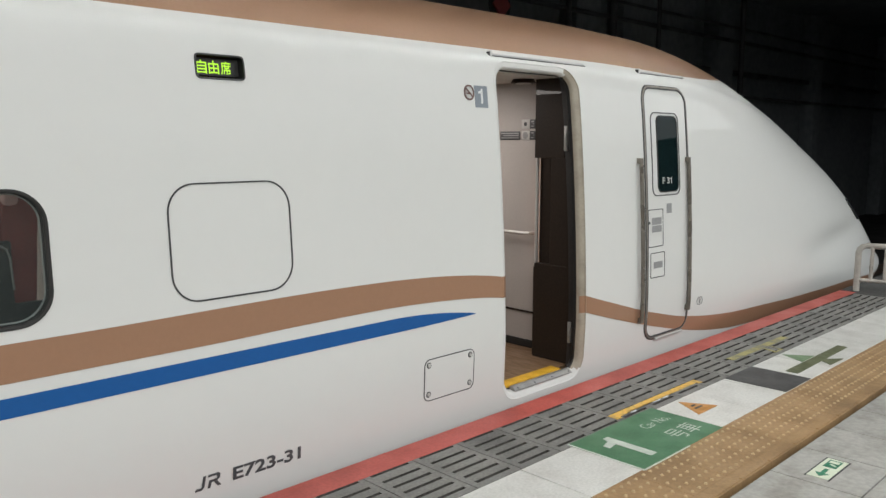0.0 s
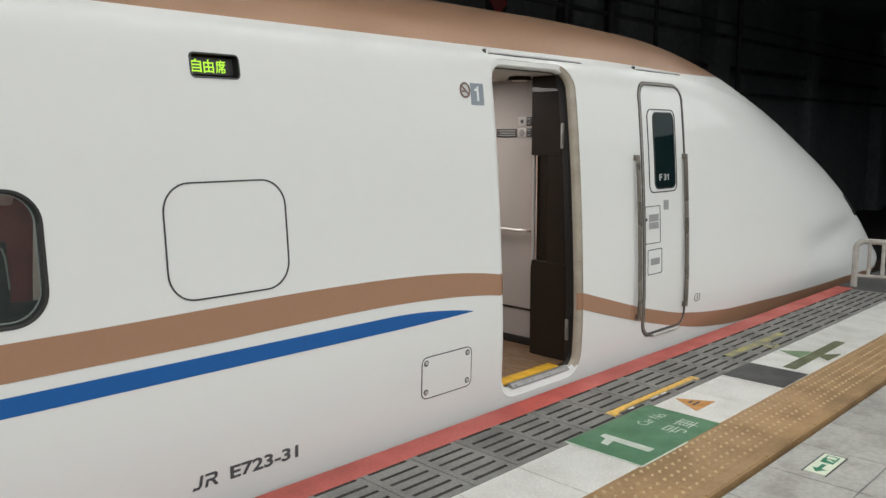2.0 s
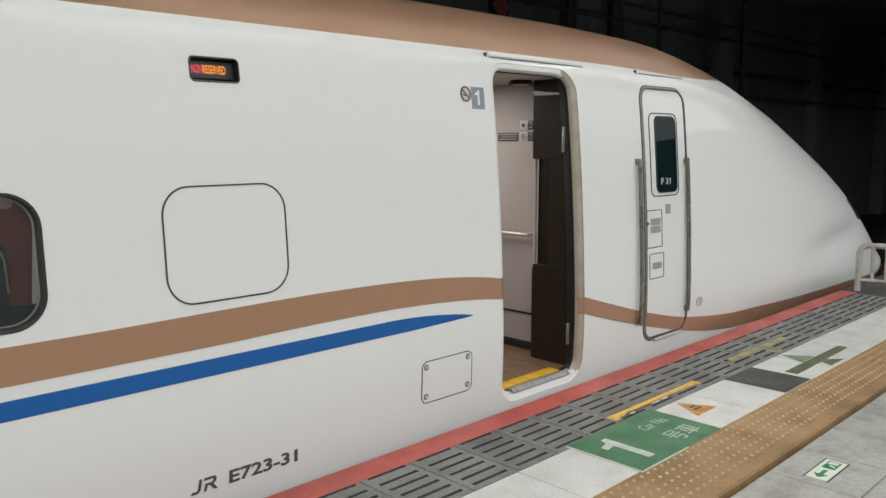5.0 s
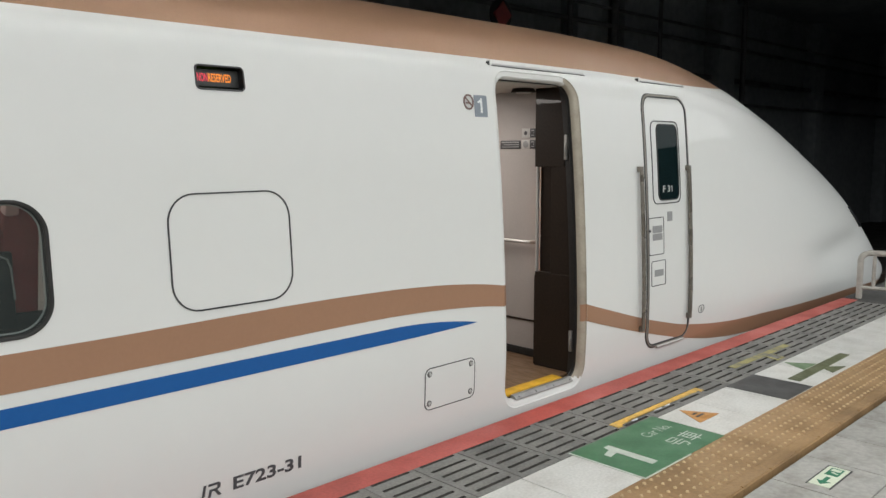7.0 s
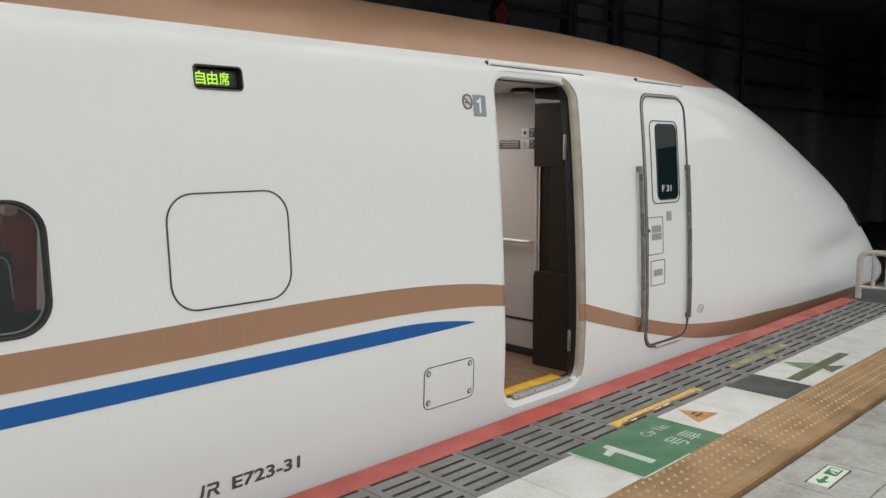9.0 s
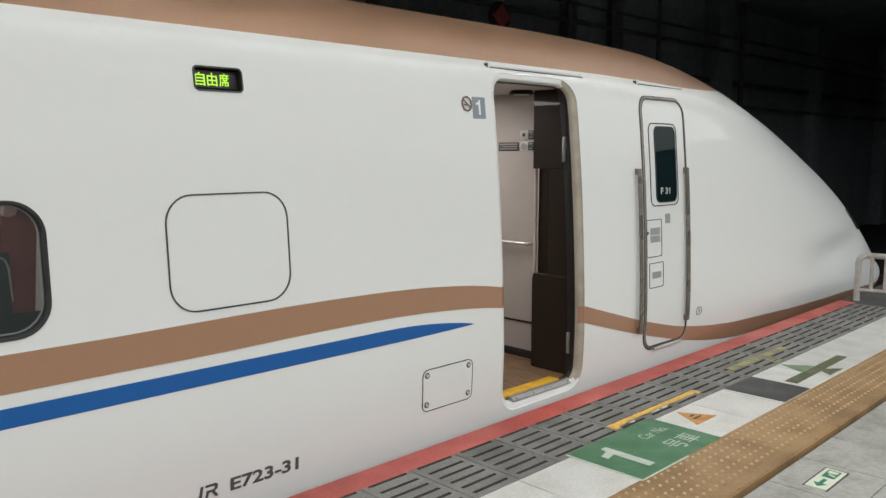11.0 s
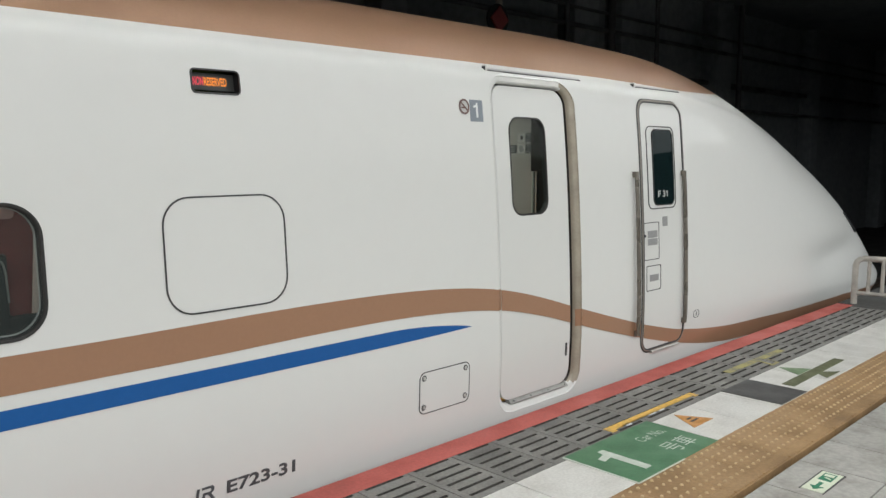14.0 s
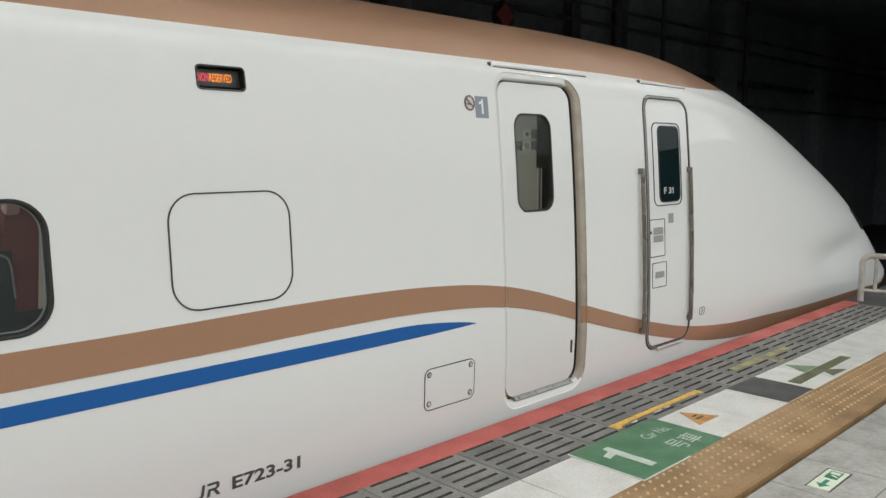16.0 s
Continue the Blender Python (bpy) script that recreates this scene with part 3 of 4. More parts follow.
display = part("display_case", ring_strip(rounded(*DISPLAY_HOLE[:4], 0.018), [(0.004, 0.002), (0.003, -0.005), (-0.003, -0.005), (-0.004, 0.0), (-0.004, 0.10)]), M["blackbox"], train, "black destination display case")
bm = bmesh.new()
yb = skin(DX, DZ)
box(bm, 1.55, 1.80, yb + 0.095, yb + 0.10, 1.735, 1.865)
part("case_back", bm, M["blackbox"], display)
bm = bmesh.new()
box(bm, -0.1035, 0.1035, -0.006, 0.006, -0.036, 0.036, 0.002)
display_board = new("display_board", finish("display_board", bm, M["ledboard"]))
display_board.parent = train
tagged(display_board, "turning display board with glowing seat words")


def board_words(name, words, u, v, width, height, mat, back, bold=0.028):
    verts, faces = fit_text(words, width, height, bold)
    bm = bmesh.new()
    s = -1 if back else 1
    vs = [bm.verts.new((u + a, -0.0075 * s, (v + b) * s)) for a, b in verts]
    for f in faces:
        bm.faces.new([vs[i] for i in f])
    part(name, bm, mat, display_board, smooth=False)


for i, word in enumerate(("\u81ea", "\u7531", "\u5e2d")):
    board_words("green_words", word, -0.0890 + i * 0.0550, -0.029, 0.046, 0.056, M["ledgreen"], False, 0.010)
board_words("red_words", "NON", -0.0860, -0.017, 0.047, 0.036, M["ledred"], True)
board_words("orange_words", "RESERVED", -0.036, -0.017, 0.104, 0.036, M["ledorange"], True)

# ---------------------------------------------------------------- saloon window
window = part("saloon_window", ring_strip(rounded(*WINDOW_HOLE), [(0.004, 0.001), (0.003, -0.004), (-0.004, -0.005), (-0.009, -0.003), (-0.011, 0.002), (-0.012, 0.03)]), M["rubber"], train, "black rubber window surround")
part("pane", plate(WINDOW_HOLE[0] + 0.008, WINDOW_HOLE[1] - 0.008, WINDOW_HOLE[2] + 0.008, WINDOW_HOLE[3] - 0.008, 0.112, 0.001, 0.006), M["winglass"], window, "tinted glass pane").visible_shadow = False
part("inner_trim", ring_strip(rounded(WINDOW_HOLE[0] + 0.014, WINDOW_HOLE[1] - 0.014, WINDOW_HOLE[2] + 0.014, WINDOW_HOLE[3] - 0.014, 0.106), [(0.001, 0.028), (0.001, 0.036), (-0.003, 0.036), (-0.003, 0.028), (0.001, 0.028)]), M["signlight"], window, "pale grey inner window trim")

# ---------------------------------------------------------------- doorway
frame_steps = [(0.002, 0.001), (0.0, -0.001), (-0.003, 0.006), (-0.008, 0.009), (-0.030, 0.013), (-0.040, 0.024), (-0.044, 0.042), (-0.046, 0.058), (-0.030, 0.060)]
door_frame = part("door_frame", ring_strip(rounded(*DOOR_HOLE, n=10)[:], frame_steps), [M["white"], M["reveal"], M["rubber"]], train, "off-white worn doorway jamb, right reveal toned darker for shade", angle=50)
# the right reveal's worn beige is also darkened to stand in for its shade
for f in door_frame.data.polygons:
    if f.center.x > 4.06 and f.center.z > 0.05:
        f.material_index = 2 if f.center.y - skin(f.center.x, f.center.z) > 0.045 else 1
bm = bmesh.new()
ring_strip(rounded(DOOR_HOLE[0] + 0.045, DOOR_HOLE[1] - 0.045, DOOR_HOLE[2] + 0.045, DOOR_HOLE[3] - 0.045, 0.100), [(0.02, 0.058), (0.02, 0.066), (-0.008, 0.066), (-0.008, 0.058), (0.02, 0.058)], bm)
part("door_seal", bm, M["rubber"], door_frame, "black rubber door seal")
# the band goes on across the reveal of the jamb
def jamb_band(x_edge, sign):
    bm = bmesh.new()
    lo, hi = copper_band(x_edge)
    lines = []
    for out, depth in frame_steps[1:6]:
        x = x_edge + sign * (0 - out)
        lines.append([bm.verts.new((x + sign * 0.0015, skin(x, z) + depth - 0.0015, z)) for z in np.linspace(lo, hi, 5)])
    for a, b in zip(lines, lines[1:]):
        for i in range(4):
            bm.faces.new((a[i], b[i], b[i + 1], a[i + 1]))
    return bm
part("jamb_band", jamb_band(DOOR_HOLE[1], -1), M["band"], door_frame, "copper band on the jamb")
part("jamb_band", jamb_band(DOOR_HOLE[0], 1), M["band"], door_frame, "copper band on the jamb")
bm = bmesh.new()
ys = skin(3.7, 0.03)
prev = None
for x in (3.495, 4.055):
    ring = [bm.verts.new((x, ys + d, z)) for d, z in ((0.010, 0.031), (0.010, 0.036), (0.030, 0.055), (0.056, 0.055), (0.056, 0.031))]
    if prev:
        for i in range(5):
            bm.faces.new((prev[i], prev[(i + 1) % 5], ring[(i + 1) % 5], ring[i]))
    bm.faces.new(ring)
    prev = ring
sill = part("door_sill", bm, M["steel"], train, "scuffed steel door sill")
for bx in (3.53, 3.69, 3.86, 4.03):
    bm = bmesh.new()
    bmesh.ops.create_cone(bm, cap_ends=True, segments=10, radius1=0.006, radius2=0.005, depth=0.004, matrix=Matrix.Translation((bx, ys + 0.019, 0.044)) @ Matrix.Rotation(radians(45), 4, "X"))
    part("sill_screw", bm, M["seam"], sill)
bm = bmesh.new()
box(bm, 3.44, 4.015, 2.982, 3.066, 0.040, 0.057, 0.003)
part("step_edge", bm, M["yellow"], train, "yellow step edge strip")

# the sliding plug door, drawn in its own space: shut and flush
DL, DR, DB, DT = 3.406, 4.068, 0.059, 1.900


def leaf_with_window():
    """The leaf with its window opening cut."""
    w = (3.533, 3.868, 1.148, 1.722, 0.085)
    bm = bmesh.new()
    ring, outer = rounded(*w[:4], w[4], 8), rounded(DL, DR, DB, DT, 0.095, 8)
    n = len(ring)
    loops = []
    for k in (0.0, 0.12, 0.3, 0.5, 0.7, 0.88, 1.0):
        loops.append([(a[0] * (1 - k) + b[0] * k, a[1] * (1 - k) + b[1] * k) for a, b in zip(outer, ring)])
    def quads(depth, flip):
        grid = [[bm.verts.new((x, skin(x, z) + depth, z)) for x, z in loop] for loop in loops]
        for a, b in zip(grid, grid[1:]):
            for i in range(n):
                bm.faces.new((a[i], a[(i + 1) % n], b[(i + 1) % n], b[i])[::flip])
        return grid
    f, b = quads(0.026, 1), quads(0.060, -1)
    for k in (0, -1):
        for i in range(n):
            bm.faces.new((f[k][i], f[k][(i + 1) % n], b[k][(i + 1) % n], b[k][i]))
    return bm, w


bm, DW = leaf_with_window()
sliding_door = new("sliding_door", finish("sliding_door", bm, M["door"], angle=35))
sliding_door.parent = train
tagged(sliding_door, "white sliding plug door leaf with rounded window")
part("door_gasket", ring_strip(rounded(*DW[:4], DW[4], 8), [(0.003, 0.027), (0.002, 0.0235), (-0.007, 0.0235), (-0.007, 0.055)]), M["rubber"], sliding_door, "black rubber gasket")
part("door_pane", plate(DW[0] + 0.004, DW[1] - 0.004, DW[2] + 0.004, DW[3] - 0.004, 0.10, 0.029, 0.006, nz=16), M["doorglass"], sliding_door, "grey tinted door glass").visible_shadow = False
part("door_band", band(copper_band, list(np.arange(DL + 0.001, DR, 0.045)) + [DR - 0.001], lift=-0.0235), M["band"], sliding_door, "copper band on the door")
bm = bmesh.new()
loop = [(DR, z) for z in np.linspace(DB + 0.09, DT - 0.09, 30)]
lines = [[bm.verts.new((DR + dx, skin(DR, z) + dy, z)) for dx, dy in ((-0.002, 0.027), (0.008, 0.032), (0.010, 0.043), (0.008, 0.054), (-0.002, 0.059))] for _, z in loop]
for a, b in zip(lines, lines[1:]):
    for i in range(4):
        bm.faces.new((a[i], a[i + 1], b[i + 1], b[i]))
part("edge_seal", bm, M["rubber"], sliding_door, "black rubber leading edge")
part("finger_slot", plate(4.023, 4.041, 0.232, 0.316, 0.007, 0.0245, 0.004, nx=4, nz=8), M["seam"], sliding_door, "dark finger slot")

# ---------------------------------------------------------------- vestibule behind the door
FL = 0.045
bm = bmesh.new()
box(bm, 2.45, 4.34, 3.03, 6.0, FL - 0.03, FL)
part("vestibule_floor", bm, M["wood"], train, "brown wood-grain vinyl floor")
bm = bmesh.new()
box(bm, 2.45, 4.34, 3.15, 6.00, 1.905, 1.935)
part("vestibule_ceiling", bm, M["ceilin"], train, "pale vestibule ceiling")
bm = bmesh.new()
box(bm, 4.31, 4.34, 3.20, 6.0, FL, 1.99)
part("vestibule_wall", bm, M["lining"], train, "warm grey vestibule wall")
bm = bmesh.new()
box(bm, 2.42, 2.45, 3.20, 6.0, FL, 1.99)
part("vestibule_wall", bm, M["lining"], train, "warm grey vestibule wall")
bm = bmesh.new()
box(bm, 2.42, 4.34, 5.97, 6.0, FL, 1.99)
part("vestibule_wall", bm, M["lining"], train, "warm grey vestibule wall")
bm = bmesh.new()
box(bm, 4.295, 4.312, 3.34, 5.97, FL, FL + 0.055, 0.003)
part("vestibule_skirting", bm, M["rubber"], train, "black skirting")
bm = bmesh.new()
box(bm, 4.302, 4.312, 3.34, 5.97, 0.296, 0.310, 0.003)
part("wall_joint", bm, M["brownpanel"], train, "dark wall joint")
bm = bmesh.new()
tube_along(bm, [(4.305, 3.455, 0.868), (4.262, 3.462, 0.868), (4.255, 3.50, 0.868), (4.255, 3.8, 0.868), (4.255, 4.3, 0.868), (4.305, 4.34, 0.868)], 0.013, 10)
part("grab_rail", bm, M["chrome"], train, "horizontal chrome grab rail")
# notices on the wall
for y0, y1, z0, z1, m in ((3.592, 3.776, 1.512, 1.572, "signdark"), (3.458, 3.506, 1.514, 1.574, "signdark"), (3.458, 3.506, 1.590, 1.652, "signdark"),
                          (3.508, 3.578, 1.512, 1.574, "signlight"), (3.508, 3.578, 1.590, 1.652, "signlight")):
    bm = bmesh.new()
    box(bm, 4.304, 4.311, y0, y1, z0, z1, 0.002)
    notice = part("notice_plate", bm, M[m], train, "dark notice plate" if m == "signdark" else "pale pictogram plate")
    bm = bmesh.new()
    if m == "signdark":
        for k in range(3):
            zc = z1 - 0.014 - k * 0.016
            box(bm, 4.3025, 4.305, y0 + 0.012, y1 - 0.012 - 0.02 * (k % 2), zc - 0.0035, zc + 0.0035)
        part("print_bar", bm, M["signgrey"], notice)
    else:
        rod(bm, (4.3025, (y0 + y1) / 2, (z0 + z1) / 2), (4.305, (y0 + y1) / 2, (z0 + z1) / 2), 0.024 if z0 < 1.55 else 0.014, 16)
        part("pictogram", bm, M["signgrey"] if z0 < 1.55 else M["signdark"], notice)
# the dark brown door post with its cut-out
for x, y0, y1, z0, z1 in ((4.150, 3.010, 3.324, FL, 0.692), (4.152, 3.030, 3.197, 0.685, 1.400), (4.150, 3.09, 3.334, 1.394, 1.96)):
    bm = bmesh.new()
    box(bm, x, 4.19, y0, y1, z0, z1, 0.004)
    part("door_post", bm, M["brownpanel"], train, "dark brown laminate door post panel", smooth=False)
bm = bmesh.new()
box(bm, 4.17, 4.31, 3.19, 3.345, FL, 0.66)
box(bm, 4.17, 4.31, 3.19, 3.345, 1.40, 2.0)
box(bm, 4.285, 4.312, 3.10, 3.388, 0.66, 1.40)
part("post_filler", bm, M["brownpanel"], train, "dark brown panel behind the post")
bm = bmesh.new()
prev = None
for z in np.linspace(FL, 1.90, 20):
    y = skin(4.1, z)
    ring = [bm.verts.new(p) for p in ((4.128, y + 0.085, z), (4.128, y + 0.115, z), (4.152, y + 0.13, z), (4.20, y + 0.13, z), (4.20, y + 0.085, z))]
    if prev:
        for i in range(5):
            bm.faces.new((prev[i], prev[(i + 1) % 5], ring[(i + 1) % 5], ring[i]))
    prev = ring
part("door_stop_seal", bm, M["rubber"], train, "black door stop seal")
for z0, z1 in ((1.44, 1.60), (0.20, 0.34)):
    bm = bmesh.new()
    y = skin(4.1, (z0 + z1) / 2)
    box(bm, 4.116, 4.130, y + 0.086, y + 0.112, z0, z1, 0.004)
    box(bm, 4.110, 4.118, y + 0.092, y + 0.104, z0 + 0.03, z1 - 0.05, 0.003)
    part("latch_plate", bm, M["steel"], train, "small steel latch plate")
bm = bmesh.new()
bmesh.ops.create_cone(bm, cap_ends=True, segments=32, radius1=0.085, radius2=0.07, depth=0.026, matrix=Matrix.Translation((4.09, 3.39, 1.892)))
lamp_ring = part("ceiling_lamp_ring", bm, M["brownpanel"], train, "dark brown round ceiling lamp ring")
bm = bmesh.new()
bmesh.ops.create_cone(bm, cap_ends=True, segments=32, radius1=0.05, radius2=0.05, depth=0.006, matrix=Matrix.Translation((4.09, 3.39, 1.878)))
part("lamp_diffuser", bm, M["ceilin"], lamp_ring, "pale round diffuser")

# the warning rod: a chrome pole with a light strip down one side
bm = bmesh.new()
seg = 20
ringa = [bm.verts.new((0.012 * math.cos(2 * math.pi * k / seg), 0.012 * math.sin(2 * math.pi * k / seg), 0)) for k in range(seg)]
ringb = [bm.verts.new((v.co.x, v.co.y, 0.74)) for v in ringa]
for k in range(seg):
    f = bm.faces.new((ringa[k], ringa[(k + 1) % seg], ringb[(k + 1) % seg], ringb[k]))
    f.material_index = 1 if 1.1 < 2 * math.pi * (k + 0.5) / seg < 2.1 else 0
bm.faces.new(ringa[::-1])
bm.faces.new(ringb)
warning_pole = new("warning_pole", finish("warning_pole", bm, [M["chrome"], M["lampon"]], angle=50))
warning_pole.parent = train
tagged(warning_pole, "chrome pole with an orange door warning light strip")

# the lamp slit near the top of the nose
bm = bmesh.new()
box(bm, -0.26, 0.26, -0.035, 0.035, -0.03, 0.030, 0.012)
along_nose, out = Vector((0.28, 0.0, -0.149)).normalized(), Vector((0.218, -0.88, 0.421)).normalized()
across = out.cross(along_nose).normalized()
turn = Matrix((along_nose, across, along_nose.cross(across))).transposed().to_4x4()
bmesh.ops.transform(bm, verts=bm.verts, matrix=Matrix.Translation((11.22, 3.650, 0.612)) @ turn)
part("lamp_slit", bm, M["blackbox"], train, "dark lamp slit on the nose")

# ---------------------------------------------------------------- cab door
cab = part("cab_door", plate(4.905, 5.462, 0.116, 1.868, 0.085, -0.0035, 0.006, nx=8, nz=50), M["door"], train, "narrow white crew door with steel rails")
part("cab_recess", ring_strip(rounded(4.895, 5.472, 0.108, 1.876, 0.095), [(0.018, 0.001), (0.017, -0.006), (0.012, -0.010), (0.002, -0.009), (0.000, -0.003), (-0.002, 0.001)]), M["cabframe"], cab, "dull brown-grey steel door surround")
part("cab_seam", ring_strip(rounded(4.893, 5.474, 0.106, 1.878, 0.097), [(0.001, -0.002), (0.001, -0.0105), (-0.008, -0.0085), (-0.008, -0.002)]), M["seam"], cab, "dark rubber door seam")
part("cab_edge", ring_strip(rounded(4.895, 5.472, 0.108, 1.876, 0.095), [(0.022, 0.001), (0.022, -0.004), (0.017, -0.0065), (0.017, 0.001)]), M["seam"], cab, "dark outer edge")
part("cab_band", band(copper_band, list(np.linspace(4.910, 5.456, 12)), lift=0.0055), M["band"], cab, "copper band on the crew door")
part("cab_window_frame", ring_strip(rounded(4.972, 5.350, 1.122, 1.705, 0.055), [(0.004, -0.004), (0.003, -0.008), (-0.003, -0.008), (-0.004, -0.004)]), M["seam"], cab, "thin dark window seam")
cabwin = part("cab_window", plate(5.050, 5.322, 1.150, 1.680, 0.045, -0.007, 0.005, nx=6, nz=16), M["cabglass"], cab, "dark crew door glass")
part("cab_window_rim", ring_strip(rounded(5.046, 5.326, 1.146, 1.684, 0.048), [(0.004, -0.003), (0.003, -0.010), (-0.003, -0.010), (-0.004, -0.003)]), M["rubber"], cabwin, "black rubber rim")
# a black plate just behind the glass stands in for the unlit cab
bm = plate(5.050, 5.322, 1.150, 1.680, 0.045, -0.0038, 0.002, nx=6, nz=16)
part("cab_dark", bm, M["blackbox"], cabwin)
for word, x in (("F", 5.100), ("3", 5.163)):
    part("set_number", words_on_skin(word, x, 1.203, 0.036, 0.046, 0.009, 0.02), M["signlight"], cabwin, "pale set number")
bm = bmesh.new()
for shape in FIGURE_ONE:
    bm.faces.new([bm.verts.new((5.207 + 0.036 * u, skin(5.22, 1.203 + 0.046 * v) - 0.009, 1.203 + 0.046 * v)) for u, v in shape])
bmesh.ops.remove_doubles(bm, verts=bm.verts, dist=1e-5)
part("set_number", bm, M["signlight"], cabwin, "pale set number")
part("cab_sticker", plate(5.158, 5.228, 0.990, 1.060, 0.004, -0.005, 0.003, nx=4, nz=5), M["signgrey"], cab, "grey sticker")
for x0, x1, z0, z1, bars in ((4.905, 5.105, 0.762, 1.026, ((4.950, 5.082, 0.865, 0.912), (4.950, 5.082, 0.918, 0.968))), (4.935, 5.125, 0.540, 0.717, ((4.972, 5.094, 0.606, 0.653),))):
    flap = part("cab_flap", ring_strip(rounded(x0, x1, z0, z1, 0.012), [(0.002, -0.003), (0.002, -0.006), (-0.003, -0.006), (-0.003, -0.003)]), M["seam"], cab, "small flap with grey notice")
    for b in bars:
        part("notice", bars_on_skin([b], 0.006), M["signgrey"], flap, "grey notice")
bm = bmesh.new()
bolt(bm, 4.920, 0.935, 0.012)
part("flap_lock", bm, M["seam"], cab)
for xr in (4.795, 5.452):
    bm = bmesh.new()
    zs = np.linspace(0.245, 1.388, 24)
    tube_along(bm, [(xr, skin(xr, z) - 0.028, z) for z in zs], 0.0145, 12)
    for z in (0.26, 1.37):
        box(bm, xr - 0.012, xr + 0.012, skin(xr, z) - 0.026, skin(xr, z) + 0.004, z - 0.02, z + 0.02, 0.003)
    part("cab_handrail", bm, M["barsteel"], cab, "tarnished steel handrail")
bm = bmesh.new()
tube_along(bm, [(x, skin(x, 0.09) - 0.014, 0.089) for x in np.linspace(5.02, 5.40, 10)], 0.009, 8)
part("cab_step_bar", bm, M["chrome"], cab, "bright steel step edge")


# ---------------------------------------------------------------- setting: platform, tunnel
XA, XB = -7.0, 16.0
Y_EDGE, Y_RED, Y_WHITE, Y_TACT, Y_LINE, Y_GREY = 2.815, 2.655, 2.226, 1.830, 1.448, 1.420


def setting(name, bm, mat, label, smooth=False):
    ob = new(name, finish(name, bm, mat, smooth))
    return tagged(ob, label, name.split("_")[0], kind="structure")


bm = bmesh.new()
box(bm, -16, 20, -7.0, Y_EDGE, -1.25, -0.062)
platform = setting("platform", bm, M["slab"], "station platform with tiled edge beside the train")
bm = bmesh.new()
box(bm, -16, 60, Y_EDGE, 10.5, -1.35, -1.25)
setting("ground", bm, M["ballast"], "dark track bed below the train")
bm = bmesh.new()
box(bm, -16, 60, 10.2, 10.5, -1.25, 7.0)
setting("wall_north", bm, M["wall"], "dark sooty tunnel wall behind the train")
# south and end walls, out of view, added to close the hall against light
bm = bmesh.new()
box(bm, -16, 60, -7.3, -7.0, -1.25, 7.0)
setting("wall_south", bm, M["concrete"], "unseen concrete wall closing the hall behind the platform")
bm = bmesh.new()
box(bm, -16.3, -16, -7.3, 10.5, -1.25, 7.0)
setting("wall_west", bm, M["wall"], "unseen dark wall closing the hall's end")
bm = bmesh.new()
box(bm, 60, 60.3, -7.3, 10.5, -1.35, 7.0)
setting("wall_east", bm, M["wall"], "unseen dark wall closing the tunnel's end")
# both ceilings are out of view, added to carry and block the light
bm = bmesh.new()
box(bm, -16, 60, -7.0, 10.5, 5.4, 5.6)
tagged(new("ceiling", finish("ceiling", bm, M["wall"], False)), "unseen dark ceiling closing the tunnel over the track", "ceiling", kind="structure")
bm = bmesh.new()
box(bm, -16, 22, -7.0, 1.0, CEIL_Z + 0.10, CEIL_Z + 0.2)
box(bm, -16, 9.6, 1.002, 3.6, CEIL_Z + 0.10, CEIL_Z + 0.2)
tagged(new("ceiling_platform", finish("ceiling_platform", bm, M["ceiling"], False)), "unseen painted ceiling added over the platform", "ceiling", kind="structure")

# running rails
for y in (AXIS - 0.72, AXIS + 0.72):
    bm = bmesh.new()
    box(bm, -16, 60, y - 0.035, y + 0.035, -1.13, -1.08, 0.008)
    box(bm, -16, 60, y - 0.010, y + 0.010, -1.22, -1.12)
    box(bm, -16, 60, y - 0.065, y + 0.065, -1.25, -1.215)
    tagged(new("running_rail", finish("running_rail", bm, M["railsteel"])), "steel running rail on the track bed", "rail", "track rails")

# columns, ledges and pipes on the tunnel wall
for i, x in enumerate((3.2, 8.3, 13.4, 15.1, 19.5, 26.0, 33.0)):
    bm = bmesh.new()
    box(bm, x, x + (0.55 if i % 2 else 0.85), 9.75, 10.2, -1.25, 5.4, 0.03)
    tagged(new("wall_pier", finish("wall_pier", bm, M["wall"])), "dark concrete pier on the tunnel wall", "pier", "tunnel wall piers")
bm = bmesh.new()
box(bm, -16, 60, 9.95, 10.2, 3.30, 3.42, 0.02)
tagged(new("cable_ledge", finish("cable_ledge", bm, M["pipe"])), "dusty cable ledge along the tunnel wall", "ledge")
for x, r in ((13.0, 0.06), (14.55, 0.09), (16.4, 0.05), (6.9, 0.05), (20.6, 0.07)):
    bm = bmesh.new()
    rod(bm, (x, 9.66, -1.25), (x, 9.66, 5.4), r, 14)
    tagged(new("downpipe", finish("downpipe", bm, M["pipe"])), "dusty vertical pipe on the tunnel wall", "pipe", "wall pipes")
for z, r in ((4.1, 0.05), (4.45, 0.035), (2.7, 0.04)):
    bm = bmesh.new()
    rod(bm, (-16, 9.7, z), (60, 9.7, z), r, 10)
    tagged(new("cable", finish("cable", bm, M["pipe"])), "dark cable run along the tunnel wall", "cable", "wall cables")

# the marker sign that hangs behind the roof
sign = thing("marker_sign", "dark red diamond marker sign on a post beyond the roof", "sign")
bm = bmesh.new()
SX, SY, SZ = 7.98, 7.0, 3.26
rod(bm, (SX, SY - 0.012, SZ), (SX, SY + 0.012, SZ), 0.17, 4)
part("diamond", bm, M["darkred"], sign, "dark red diamond")
bm = bmesh.new()
